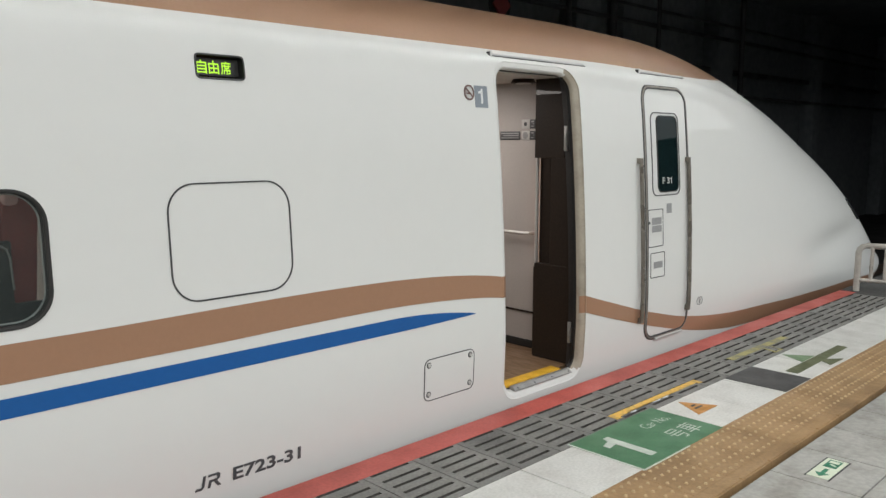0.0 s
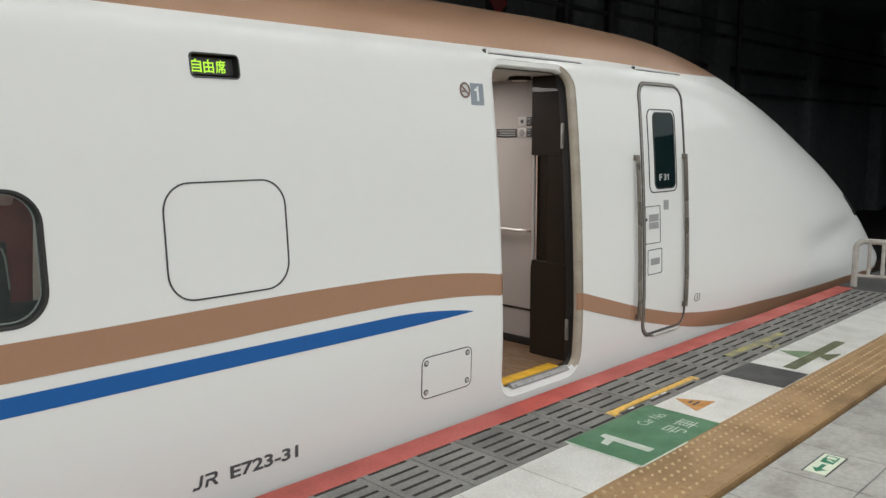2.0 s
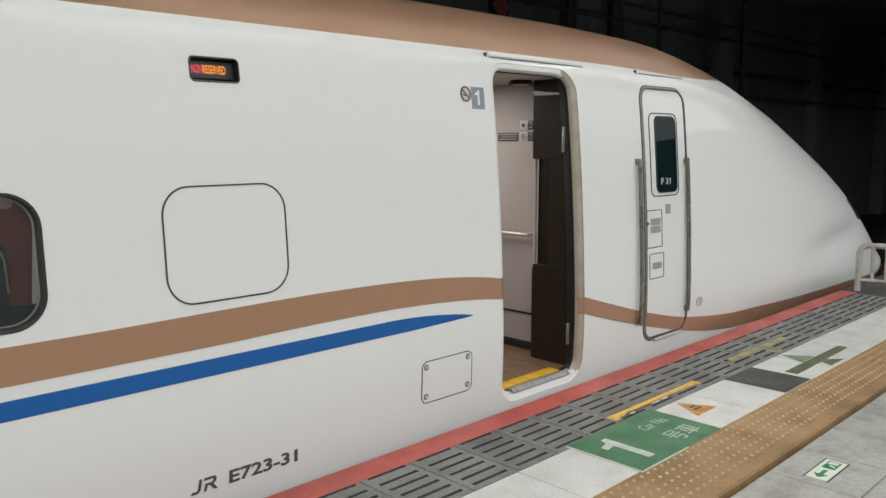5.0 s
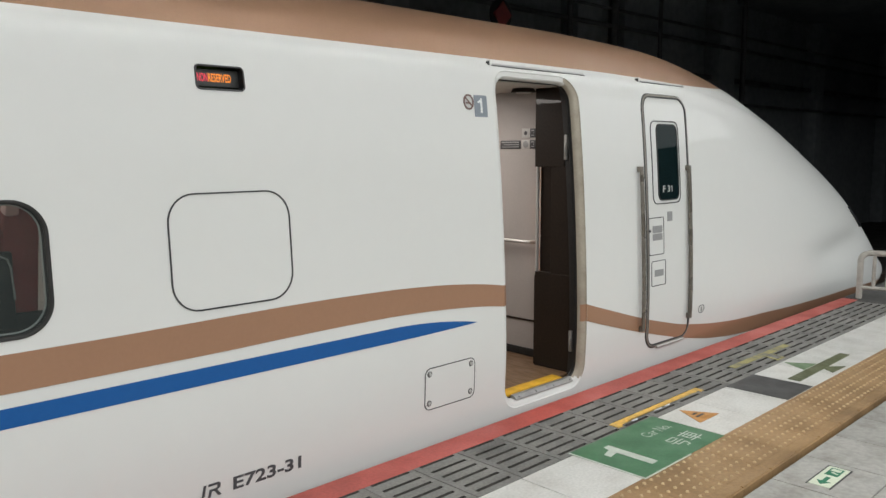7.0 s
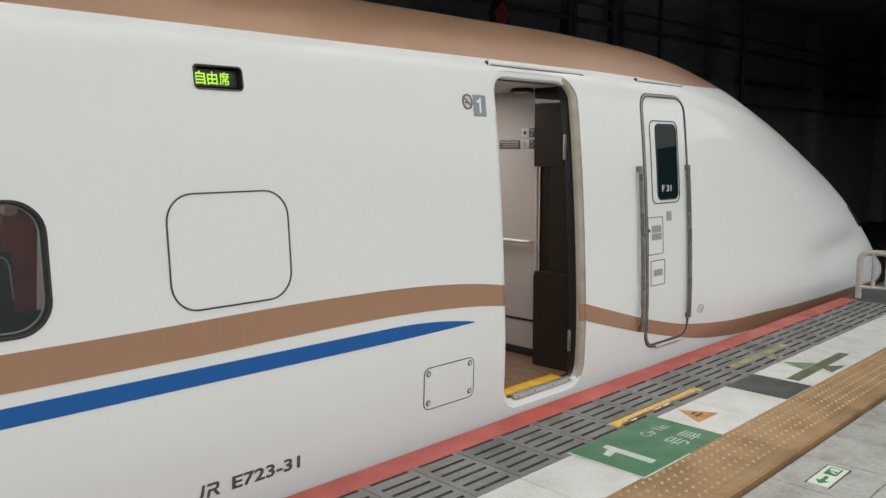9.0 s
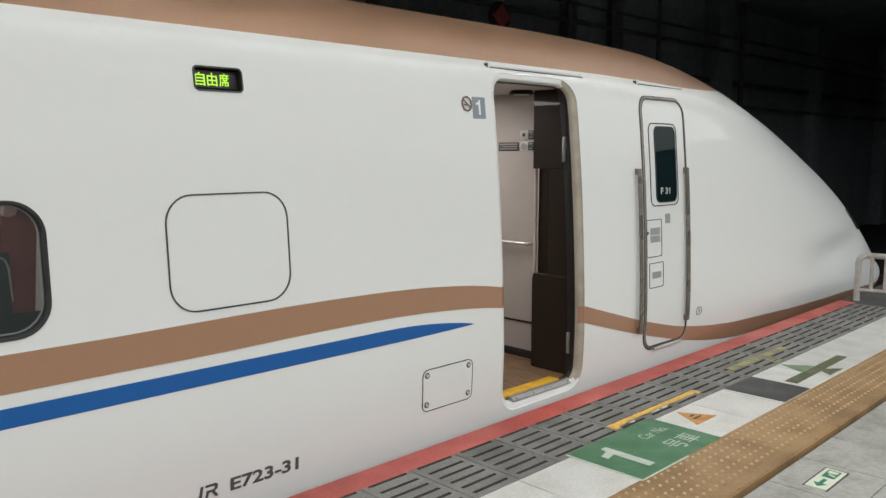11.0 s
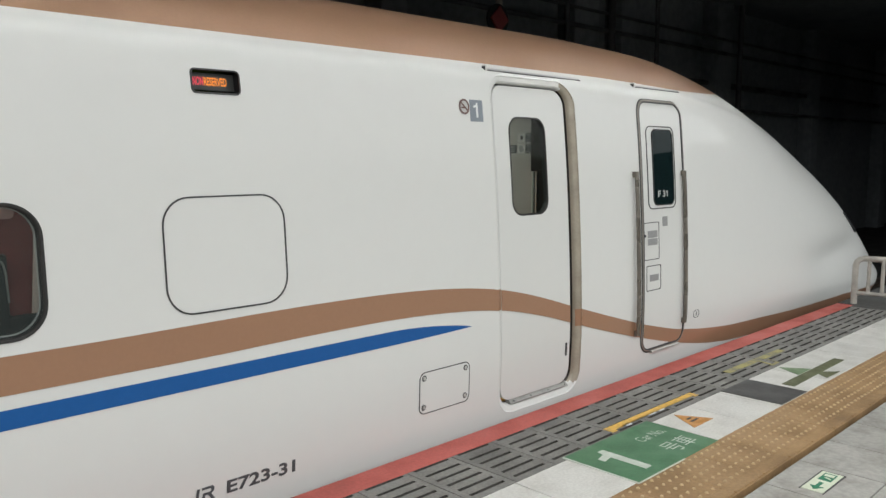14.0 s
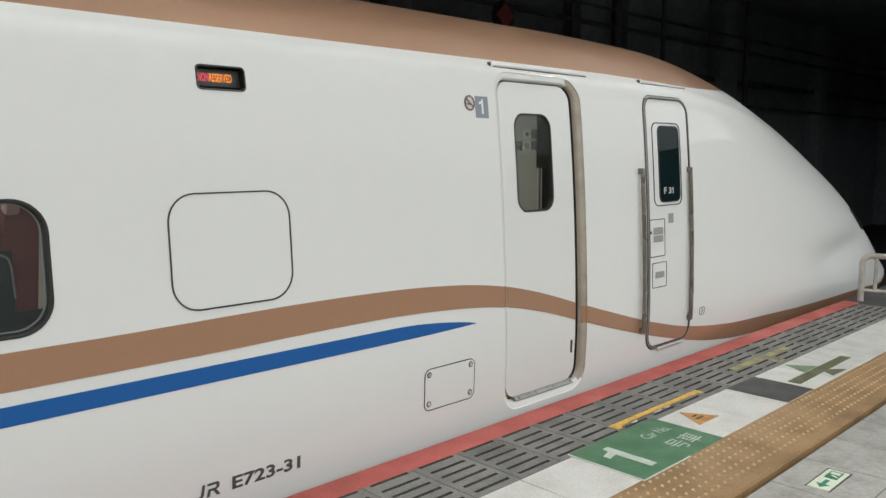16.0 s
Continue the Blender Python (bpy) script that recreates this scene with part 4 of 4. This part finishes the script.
rod(bm, (SX, SY + 0.02, SZ), (SX, SY + 0.05, SZ), 0.20, 24)
part("backing", bm, M["blackbox"], sign, "black round backing")
bm = bmesh.new()
rod(bm, (SX + 0.1, SY + 0.1, -1.25), (SX + 0.1, SY + 0.1, 5.4), 0.045, 10)
part("post", bm, M["fence"], sign, "pale thin post")

# ---------------------------------------------------------------- platform lights
def platform_light(x, y):
    lamp = thing("ceiling_light", "white fluorescent batten light under the platform ceiling", "light", "platform lights", pose(x, y, CEIL_Z))
    bm = bmesh.new()
    box(bm, -0.82, 0.82, -0.06, 0.06, 0.035, 0.10, 0.01)
    part("housing", bm, M["fixture"], lamp)
    bm = bmesh.new()
    box(bm, -0.80, 0.80, -0.005, 0.005, 0.0315, 0.0335, 0.0008)
    part("diffuser", bm, M["tube"], lamp, "glowing fluorescent diffuser")
    for s in (-1, 1):
        bm = bmesh.new()
        box(bm, s * 0.812 - 0.011, s * 0.812 + 0.011, -0.02, 0.02, 0.0, 0.05, 0.003)
        part("holder", bm, M["fixture"], lamp)
    return lamp


# unseen wide panels, added to spread soft fill light over the platform and train
def panel_light(x, y):
    lamp = thing("panel_light", "added wide white fill panel under the platform ceiling", "light", "platform panel lights", pose(x, y, CEIL_Z))
    bm = bmesh.new()
    box(bm, -0.87, 0.87, -1.975, 1.975, 0.03, 0.10, 0.01)
    part("housing", bm, M["fixture"], lamp)
    bm = bmesh.new()
    box(bm, -0.86, 0.86, -1.96, 1.96, 0.012, 0.03, 0.004)
    part("diffuser", bm, M["fixture"], lamp, "pale face of the added fill panel")
    return lamp


# two rows of battens, then two rows of added fill panels with area lamps
first = panel = None
for y, watts, count, wide in ((3.20, 0, 9, 0), (2.45, 0, 9, 0), (-1.0, 43.5, 16, 3.94), (-4.97, 35.0, 16, 3.94)):
    for k in range(count):
        x = -6.3 + k * 1.75
        if wide > 0.1:
            panel = copy_thing(panel, pose(x, y, CEIL_Z)) if panel else panel_light(x, y)
        else:
            first = copy_thing(first, pose(x, y, CEIL_Z)) if first else platform_light(x, y)
        if wide > 1:
            strip_lamp("fill_panel_glow", (x, y, CEIL_Z - 0.004), (x, y, CEIL_Z - 1), 1.74, wide, watts, FILL_TINT)
strip_lamp("vestibule_light", (3.45, 4.1, 1.890), (3.45, 4.1, 0.5), 0.9, 0.5, 17.0, (1.0, 0.93, 0.88))
strip_lamp("saloon_light", (-0.5, 4.6, 1.95), (-0.5, 4.6, 0.5), 3.0, 0.3, 85.0, (1.0, 0.9, 0.8))

# ---------------------------------------------------------------- saloon behind the window
bm = bmesh.new()
box(bm, -5.9, 2.40, 3.08, 6.1, 0.02, FL)
part("saloon_floor", bm, M["carpet"], train, "dark carpet")
bm = bmesh.new()
box(bm, -5.9, 2.40, 3.24, 5.9, 1.97, 2.00)
part("saloon_ceiling", bm, M["ceilin"], train)
bm = bmesh.new()
box(bm, 1.28, 1.31, 3.24, 5.9, FL, 1.97)
part("saloon_wall", bm, M["lining"], train, "warm grey saloon end wall")
bm = bmesh.new()
box(bm, -5.9, 1.3, 5.87, 5.9, FL, 1.97)
part("saloon_wall", bm, M["lining"], train)


def passenger_seat(x, y):
    s = thing("passenger_seat", "dark red cloth train seat with pale pink headrest", "seat", "saloon seats", pose(x, y, FL))
    bm = bmesh.new()
    box(bm, -0.24, 0.24, -0.23, 0.23, 0.30, 0.46, 0.05)
    part("cushion", bm, M["seat"], s, "dark red cushion")
    bm = bmesh.new()
    box(bm, -0.075, 0.075, -0.23, 0.23, 0.0, 0.835, 0.05)
    bmesh.ops.rotate(bm, verts=bm.verts, cent=(0, 0, 0), matrix=Matrix.Rotation(radians(4), 3, "Y"))
    bmesh.ops.translate(bm, verts=bm.verts, vec=(0.38, 0, 0.41))
    part("backrest", bm, M["seat"], s, "dark red backrest")
    bm = bmesh.new()
    box(bm, -0.026, 0.028, -0.055, 0.015, -0.03, 0.046, 0.016)
    bmesh.ops.rotate(bm, verts=bm.verts, cent=(0, 0, 0), matrix=Matrix.Rotation(radians(8), 3, "Y"))
    bmesh.ops.translate(bm, verts=bm.verts, vec=(0.405, -0.17, 1.238))
    part("grip", bm, M["gripcloth"], s, "pale pink seat-top grip")
    bm = bmesh.new()
    box(bm, -0.05, 0.02, -0.19, 0.19, -0.12, 0.10, 0.03)
    bmesh.ops.rotate(bm, verts=bm.verts, cent=(0, 0, 0), matrix=Matrix.Rotation(radians(5), 3, "Y"))
    bmesh.ops.translate(bm, verts=bm.verts, vec=(0.33, 0, 1.10))
    part("headrest", bm, M["headrest"], s, "pale pink headrest")
    bm = bmesh.new()
    box(bm, -0.16, 0.50, -0.258, -0.232, 0.44, 0.845, 0.010)
    side = part("arm_panel", bm, M["seatshell"], s, "charcoal arm panel")
    for i in range(5):
        for j in range(3):
            bm = bmesh.new()
            x, z = 0.245 + i * 0.014 + j * 0.003, 0.735 + j * 0.014
            box(bm, x - 0.004, x + 0.004, -0.261, -0.257, z - 0.004, z + 0.004)
            part("vent_stud", bm, M["curtain"], side)
    bm = bmesh.new()
    tube_along(bm, [(0.10, -0.262, 0.90), (0.235, -0.262, 0.885), (0.255, -0.262, 0.87), (0.275, -0.262, 0.80)], 0.005, 6)
    part("panel_trim", bm, M["curtain"], side, "pale edge trim")
    for sy in (-0.25, 0.25):
        bm = bmesh.new()
        box(bm, -0.20, 0.22, sy - 0.03, sy + 0.03, 0.50, 0.58, 0.02)
        part("armrest", bm, M["seatshell"], s, "charcoal armrest")
    bm = bmesh.new()
    box(bm, -0.05, 0.385, -0.262, -0.238, 0.52, 1.085, 0.011)
    shell = part("side_shell", bm, M["seatshell"], s, "charcoal seat side shell")
    bm = bmesh.new()
    tube_along(bm, [(0.05, -0.264, 1.07), (0.34, -0.264, 1.07), (0.365, -0.264, 1.055), (0.375, -0.264, 1.02), (0.382, -0.264, 0.90)], 0.004, 6)
    part("shell_trim", bm, M["curtain"], shell, "pale edge trim")
    bm = bmesh.new()
    box(bm, -0.18, 0.20, -0.20, 0.20, 0.0, 0.30, 0.03)
    part("pedestal", bm, M["seatshell"], s, "charcoal seat base")
    return s


seat = passenger_seat(0.53, 3.48)
copy_thing(seat, pose(-0.46, 3.48, FL))
copy_thing(seat, pose(0.54, 4.02, FL))

# ---------------------------------------------------------------- platform end fence
fence = thing("platform_fence", "low cream painted tubular fence at the platform end", "fence", at=pose(8.585, 2.687, 0))
bm = bmesh.new()
tube_along(bm, [(0, 0, 0), (0, 0, 0.2), (0, 0, 0.40), (0.004, -0.012, 0.435), (0.01, -0.035, 0.455), (0.02, -0.07, 0.468), (0.1, -0.55, 0.468), (0.25, -1.5, 0.468)], 0.030, 14)
part("top_rail", bm, M["fence"], fence)
bm = bmesh.new()
rod(bm, (0.0, -0.02, 0.115), (0.25, -1.5, 0.115), 0.020, 10)
part("bottom_rail", bm, M["fence"], fence)
for k in range(1, 13):
    u = k * 0.122
    bm = bmesh.new()
    rod(bm, (u * 0.167, -u, 0.0 if k % 6 == 0 else 0.115), (u * 0.167, -u, 0.46), 0.019 if k % 6 else 0.026, 10)
    part("upright", bm, M["fence"], fence)

# ---------------------------------------------------------------- sheets and tapes on the platform
def flat(name, outlines, mat, label, parent=None, z=0.003, category="marking"):
    bm = bmesh.new()
    for pts in outlines:
        top = [bm.verts.new((x, y, z)) for x, y in pts]
        low = [bm.verts.new((x, y, 0.0002)) for x, y in pts]
        bm.faces.new(top)
        for i in range(len(pts)):
            j = (i + 1) % len(pts)
            bm.faces.new((top[i], low[i], low[j], top[j]))
    bmesh.ops.triangulate(bm, faces=[f for f in bm.faces if len(f.verts) > 4])
    if parent is not None:
        return part(name, bm, mat, parent, label, smooth=False)
    return tagged(new(name, finish(name, bm, mat, False)), label, category)


def flat_words(name, words, x, y, width, height, mat, parent, z=0.0045):
    verts, faces = fit_text(words, width, height)
    bm = bmesh.new()
    vs = [bm.verts.new((x + u, y + v, z)) for u, v in verts]
    for f in faces:
        bm.faces.new([vs[i] for i in f])
    return part(name, bm, mat, parent, smooth=False)


car_sheet = flat("car_number_sheet", [((3.112, 1.822), (3.888, 1.822), (3.888, 2.250), (3.112, 2.250))], M["sheetgreen"], "green floor sheet with white car number one", category="floor sign")
flat("figure", [tuple((3.205 + 0.19 * u, 1.885 + 0.285 * v) for u, v in shape) for shape in FIGURE_ONE], M["sheetprint"], "white figure one", car_sheet, 0.0045)
flat_words("words", "Car No.", 3.575, 2.080, 0.235, 0.065, M["sheetprint"], car_sheet)
flat_words("words", "\u53f7\u8eca", 3.575, 1.885, 0.240, 0.120, M["sheetprint"], car_sheet)
flat("sheet_border", [((3.100, 1.816), (3.112, 1.816), (3.112, 2.252), (3.100, 2.252)), ((3.112, 1.814), (3.53, 1.814), (3.53, 1.822), (3.112, 1.822))], M["sheetprint"], "pale border", car_sheet)
tri = flat("warning_sticker", [((4.098, 2.195), (3.985, 2.008), (4.205, 2.008))], M["orange"], "ochre triangular floor sticker on a white tile", category="sticker")
flat("print_bar", [((4.055, 2.06), (4.135, 2.06), (4.135, 2.075), (4.055, 2.075)), ((4.075, 2.095), (4.12, 2.095), (4.12, 2.110), (4.075, 2.110))], M["seam"], "dark print", tri, 0.0042)
flat("black_sheet", [((4.735, 1.832), (5.125, 1.832), (5.125, 2.222), (4.735, 2.222))], M["sheetblack"], "black square sheet on the white tiles", category="floor sheet")
flat("olive_cross", [((5.180, 1.935), (6.128, 1.948), (6.128, 2.018), (5.180, 2.018)), ((5.60, 1.9365), (5.545, 1.86), (5.775, 1.856), (5.68, 1.9415))], M["olive"], "worn olive tape cross on the white tiles", category="floor tape")
flat("green_triangle", [((5.580, 2.200), (5.480, 2.026), (5.700, 2.026))], M["palegreen"], "faded green triangle on the white tiles", category="sticker")
exit_sheet = flat("exit_sheet", [((3.594, 1.184), (3.860, 1.184), (3.860, 1.278), (3.594, 1.278))], M["exitsheet"], "pale luminous exit sheet with green arrow", category="floor sign")
flat("arrow", [((3.612, 1.231), (3.655, 1.262), (3.655, 1.240), (3.715, 1.240), (3.715, 1.222), (3.655, 1.222), (3.655, 1.200))], M["exitgreen"], "green arrow", exit_sheet, 0.0042)
exit_mark = flat("pictogram", [((3.742, 1.202), (3.840, 1.202), (3.840, 1.260), (3.742, 1.260))], M["exitgreen"], "green exit pictogram", exit_sheet, 0.0042)
flat("pictogram_print", [((3.798, 1.210), (3.828, 1.210), (3.828, 1.252), (3.798, 1.252)), ((3.762, 1.210), (3.772, 1.208), (3.788, 1.236), (3.776, 1.242))], M["exitsheet"], "pale doorway print", exit_mark, 0.0054)
flat("sheet_rim", [((3.586, 1.176), (3.868, 1.176), (3.868, 1.183), (3.586, 1.183)), ((3.586, 1.279), (3.868, 1.279), (3.868, 1.286), (3.586, 1.286)), ((3.861, 1.183), (3.868, 1.183), (3.868, 1.279), (3.861, 1.279))], M["seam"], "grimy dark rim", exit_sheet, 0.002)
flat("yellow_tape", [((3.595, 2.280), (3.640, 2.278), (3.640, 2.296), (3.720, 2.296), (3.72, 2.306), (4.52, 2.304), (4.52, 2.284), (4.560, 2.284), (4.562, 2.346), (3.595, 2.346))], M["tape"], "yellow door position tape on the slotted edge", category="floor tape")
flat("faded_tape", [((5.185, 2.375), (6.100, 2.370), (6.100, 2.425), (5.185, 2.430))], M["fadetape"], "faded yellow tape on the slotted edge", category="floor tape")
for x0, x1, y in ((3.745, 3.800, 2.287), (3.990, 4.075, 2.296), (4.105, 4.165, 2.295)):
    flat("tape_residue", [((x0, y), (x1 - 0.02, y - 0.007), (x1, y + 0.001), (x1, y + 0.009), (x0, y + 0.009))], M["whitemark"], "whitish torn tape residue beside the yellow tape", category="floor tape", z=0.0026)
flat("faded_mark", [((5.60, 2.255), (5.625, 2.255), (5.665, 2.372), (5.640, 2.372)), ((5.60, 2.255), (5.70, 2.255), (5.70, 2.272), (5.60, 2.272)), ((5.70, 2.255), (5.72, 2.255), (5.76, 2.36), (5.74, 2.36))], M["fadetape"], "faded yellow mark beside the tape", category="floor tape")


# ---------------------------------------------------------------- motion
def door_pose(along_x, inward):
    return pose(along_x, inward, 0)


def motions():
    # open in its pocket, slides shut, then plugs outward
    walk(sliding_door, [(0, door_pose(-0.765, 0.052)), (10.6, door_pose(-0.765, 0.052)), (10.9, door_pose(-0.67, 0.052)), (11.3, door_pose(-0.53, 0.052)), (11.6, door_pose(-0.445, 0.052)),
                        (11.8, door_pose(-0.40, 0.052)), (12.0, door_pose(-0.345, 0.052)), (12.2, door_pose(-0.275, 0.052)), (12.4, door_pose(-0.215, 0.052)),
                        (12.6, door_pose(-0.135, 0.052)), (12.8, door_pose(-0.063, 0.052)), (13.0, door_pose(-0.029, 0.052)), (13.2, door_pose(-0.012, 0.052)),
                        (13.4, door_pose(-0.004, 0.051)), (13.6, door_pose(0, 0.036)), (13.8, door_pose(0, 0.004)), (13.9, door_pose(0, 0)), (16, door_pose(0, 0))])
    # the display board turns over between the two sets of words
    rows, turn = [], 0
    def board(t, deg):
        return t, Matrix.Translation((DX, skin(DX, DZ) + 0.040, DZ)) @ Matrix.Rotation(radians(-lean(DX, DZ) + deg), 4, "X")
    rows.append(board(0, 0))
    for t in (2.0, 7.1, 12.2):
        rows += [board(t, turn), board(t + 1 / 30, turn + 60), board(t + 2 / 30, turn + 120), board(t + 3 / 30, turn + 180)]
        turn += 180
    rows.append(board(16, turn))
    walk(display_board, rows)
    # the warning pole turns its light strip out while the door closes
    def pole(t, deg):
        return t, pose(4.262, 3.398, 0.665, 0, 0, deg - 52)
    rows, turn = [pole(0, 0)], 0
    for t in (10.5, 10.7, 11.1, 11.33, 11.67, 11.9, 12.27, 12.5, 12.9, 13.13, 13.47, 13.83):
        rows += [pole(t - 1 / 30, turn), pole(t, turn + 60), pole(t + 1 / 30, turn + 120), pole(t + 2 / 30, turn + 180)]
        turn += 180
    rows.append(pole(16, turn))
    walk(warning_pole, rows)


# ---------------------------------------------------------------- pieces of the platform
def pieces(name, bm_or_mesh, places, parent):
    for p in places:
        ob = new(name, bm_or_mesh)
        ob.parent = parent
        ob.matrix_basis = p


def grate_mesh():
    """A slotted edge tile: real slots, open towards a dark gutter."""
    bm = bmesh.new()
    w, d = 0.2925, Y_RED - Y_WHITE - 0.003
    xs = [0, 0.036, 0.036 + 0.226, w]
    ys = [0]
    for k in range(6):
        y = 0.046 + k * 0.0715
        ys += [y - 0.0085, y + 0.0115] if k < 5 else [y + 0.003, d - 0.001]
    if ys[-1] < d:
        ys.append(d)
    grid = {(i, j): bm.verts.new((x, y, 0)) for i, x in enumerate(xs) for j, y in enumerate(ys)}
    low = {(i, j): bm.verts.new((x, y, -0.016)) for i, x in enumerate(xs) for j, y in enumerate(ys)}
    slot = lambda i, j: i == 1 and j % 2 == 1 and 0 <= i < 3 and j < 12
    for i in range(3):
        for j in range(len(ys) - 1):
            a = [(i, j), (i + 1, j), (i + 1, j + 1), (i, j + 1)]
            if slot(i, j):
                for k in range(4):
                    p, q = a[k], a[(k + 1) % 4]
                    bm.faces.new((grid[q], grid[p], low[p], low[q])).material_index = 1
                bm.faces.new([low[k] for k in a]).material_index = 1
            else:
                bm.faces.new([grid[k] for k in a])
    rim = [(0, j) for j in range(len(ys))], [(3, j) for j in range(len(ys))], [(i, 0) for i in range(4)], [(i, len(ys) - 1) for i in range(4)]
    for line in rim:
        for p, q in zip(line, line[1:]):
            bm.faces.new((grid[p], grid[q], low[q], low[p]))
    return finish("slotted_tile", bm, [M["grate"], M["grime"]], False)


def tile_mesh(name, w, d, mat, h=0.02, bevel=0.002):
    bm = bmesh.new()
    box(bm, 0, w, 0, d, -h - 0.03, 0)
    top = [e for e in bm.edges if all(v.co.z > -0.001 for v in e.verts)]
    bmesh.ops.bevel(bm, geom=top, offset=bevel, segments=1, affect="EDGES")
    return finish(name, bm, mat, False)


def stud_tile(w, d):
    """A tactile tile with rows of studs."""
    bm = bmesh.new()
    box(bm, 0, w, 0, d, -0.05, 0)
    for i in range(5):
        for j in range(5):
            x, y = w * (i + 0.5) / 5, d - 0.0355 - j * 0.0605
            n0 = len(bm.faces)
            bmesh.ops.create_cone(bm, cap_ends=True, segments=8, radius1=0.0095, radius2=0.0055, depth=0.006, matrix=Matrix.Translation((x, y, 0.003)))
            bm.faces.ensure_lookup_table()
            for f in bm.faces[n0:]:
                f.material_index = 1
    return finish("tactile_tile", bm, [M["tactile"], M["tactiledot"]], False)


bm = bmesh.new()
box(bm, XA, 8.50, Y_RED + 0.001, Y_EDGE, -0.06, 0.0, 0.003)
part("edge_strip", bm, M["red"], platform, "red painted platform edge", smooth=False)
grate = grate_mesh()
pieces("slotted_tile", grate, [pose(2.123 + 0.2985 * k, Y_WHITE + 0.001, 0) for k in range(-34, 22)], platform)
white = tile_mesh("white_tile", 0.3945, Y_WHITE - Y_TACT - 0.003, M["whitetile"])
pieces("white_tile", white, [pose(2.306 + 0.4 * k, Y_TACT + 0.001, 0) for k in range(-26, 34)], platform)
stud = stud_tile(0.2948, 0.300)
pieces("tactile_tile", stud, [pose(2.728 + 0.2985 * k, Y_TACT - 0.3015, 0) for k in range(-34, 44)], platform)
bm = bmesh.new()
box(bm, 0, 0.2975, 0, 0.077, -0.05, 0)
box(bm, 0.004, 0.2935, 0.008, 0.022, -0.001, 0.005, 0.002)
line = finish("line_tile", bm, M["tactile"], False)
pieces("line_tile", line, [pose(2.728 + 0.2985 * k, Y_LINE + 0.001, 0) for k in range(-34, 44)], platform)
grey = tile_mesh("grey_tile", 0.3912, 0.3912, M["greytile"], bevel=0.0015)
pieces("grey_tile", grey, [pose(3.526 + 0.397 * k, Y_GREY - 0.397 * (r + 1), 0) for k in range(-8, 31) for r in range(4)], platform)
bm = bmesh.new()
for k in range(-30, 31):
    for r in range(4 if k >= -8 else 0, 20):
        x, y = 3.526 + 0.397 * k, Y_GREY - 0.397 * (r + 1)
        q = [bm.verts.new(p) for p in ((x, y, 0), (x + 0.3945, y, 0), (x + 0.3945, y + 0.3945, 0), (x, y + 0.3945, 0))]
        bm.faces.new(q)
tagged(part("far_tiles", bm, M["greytile"], platform, "grey stone tiles further back", smooth=False), kind="stuff")
# the end slab is much darker than the tiles before it
bm = bmesh.new()
box(bm, 8.42, XB, Y_WHITE, Y_RED, -0.06, 0.0015)
box(bm, 8.502, XB, Y_RED, Y_EDGE, -0.06, 0.0015)
part("end_slab", bm, M["concrete"], platform, "dark concrete at the platform end", smooth=False)

motions()
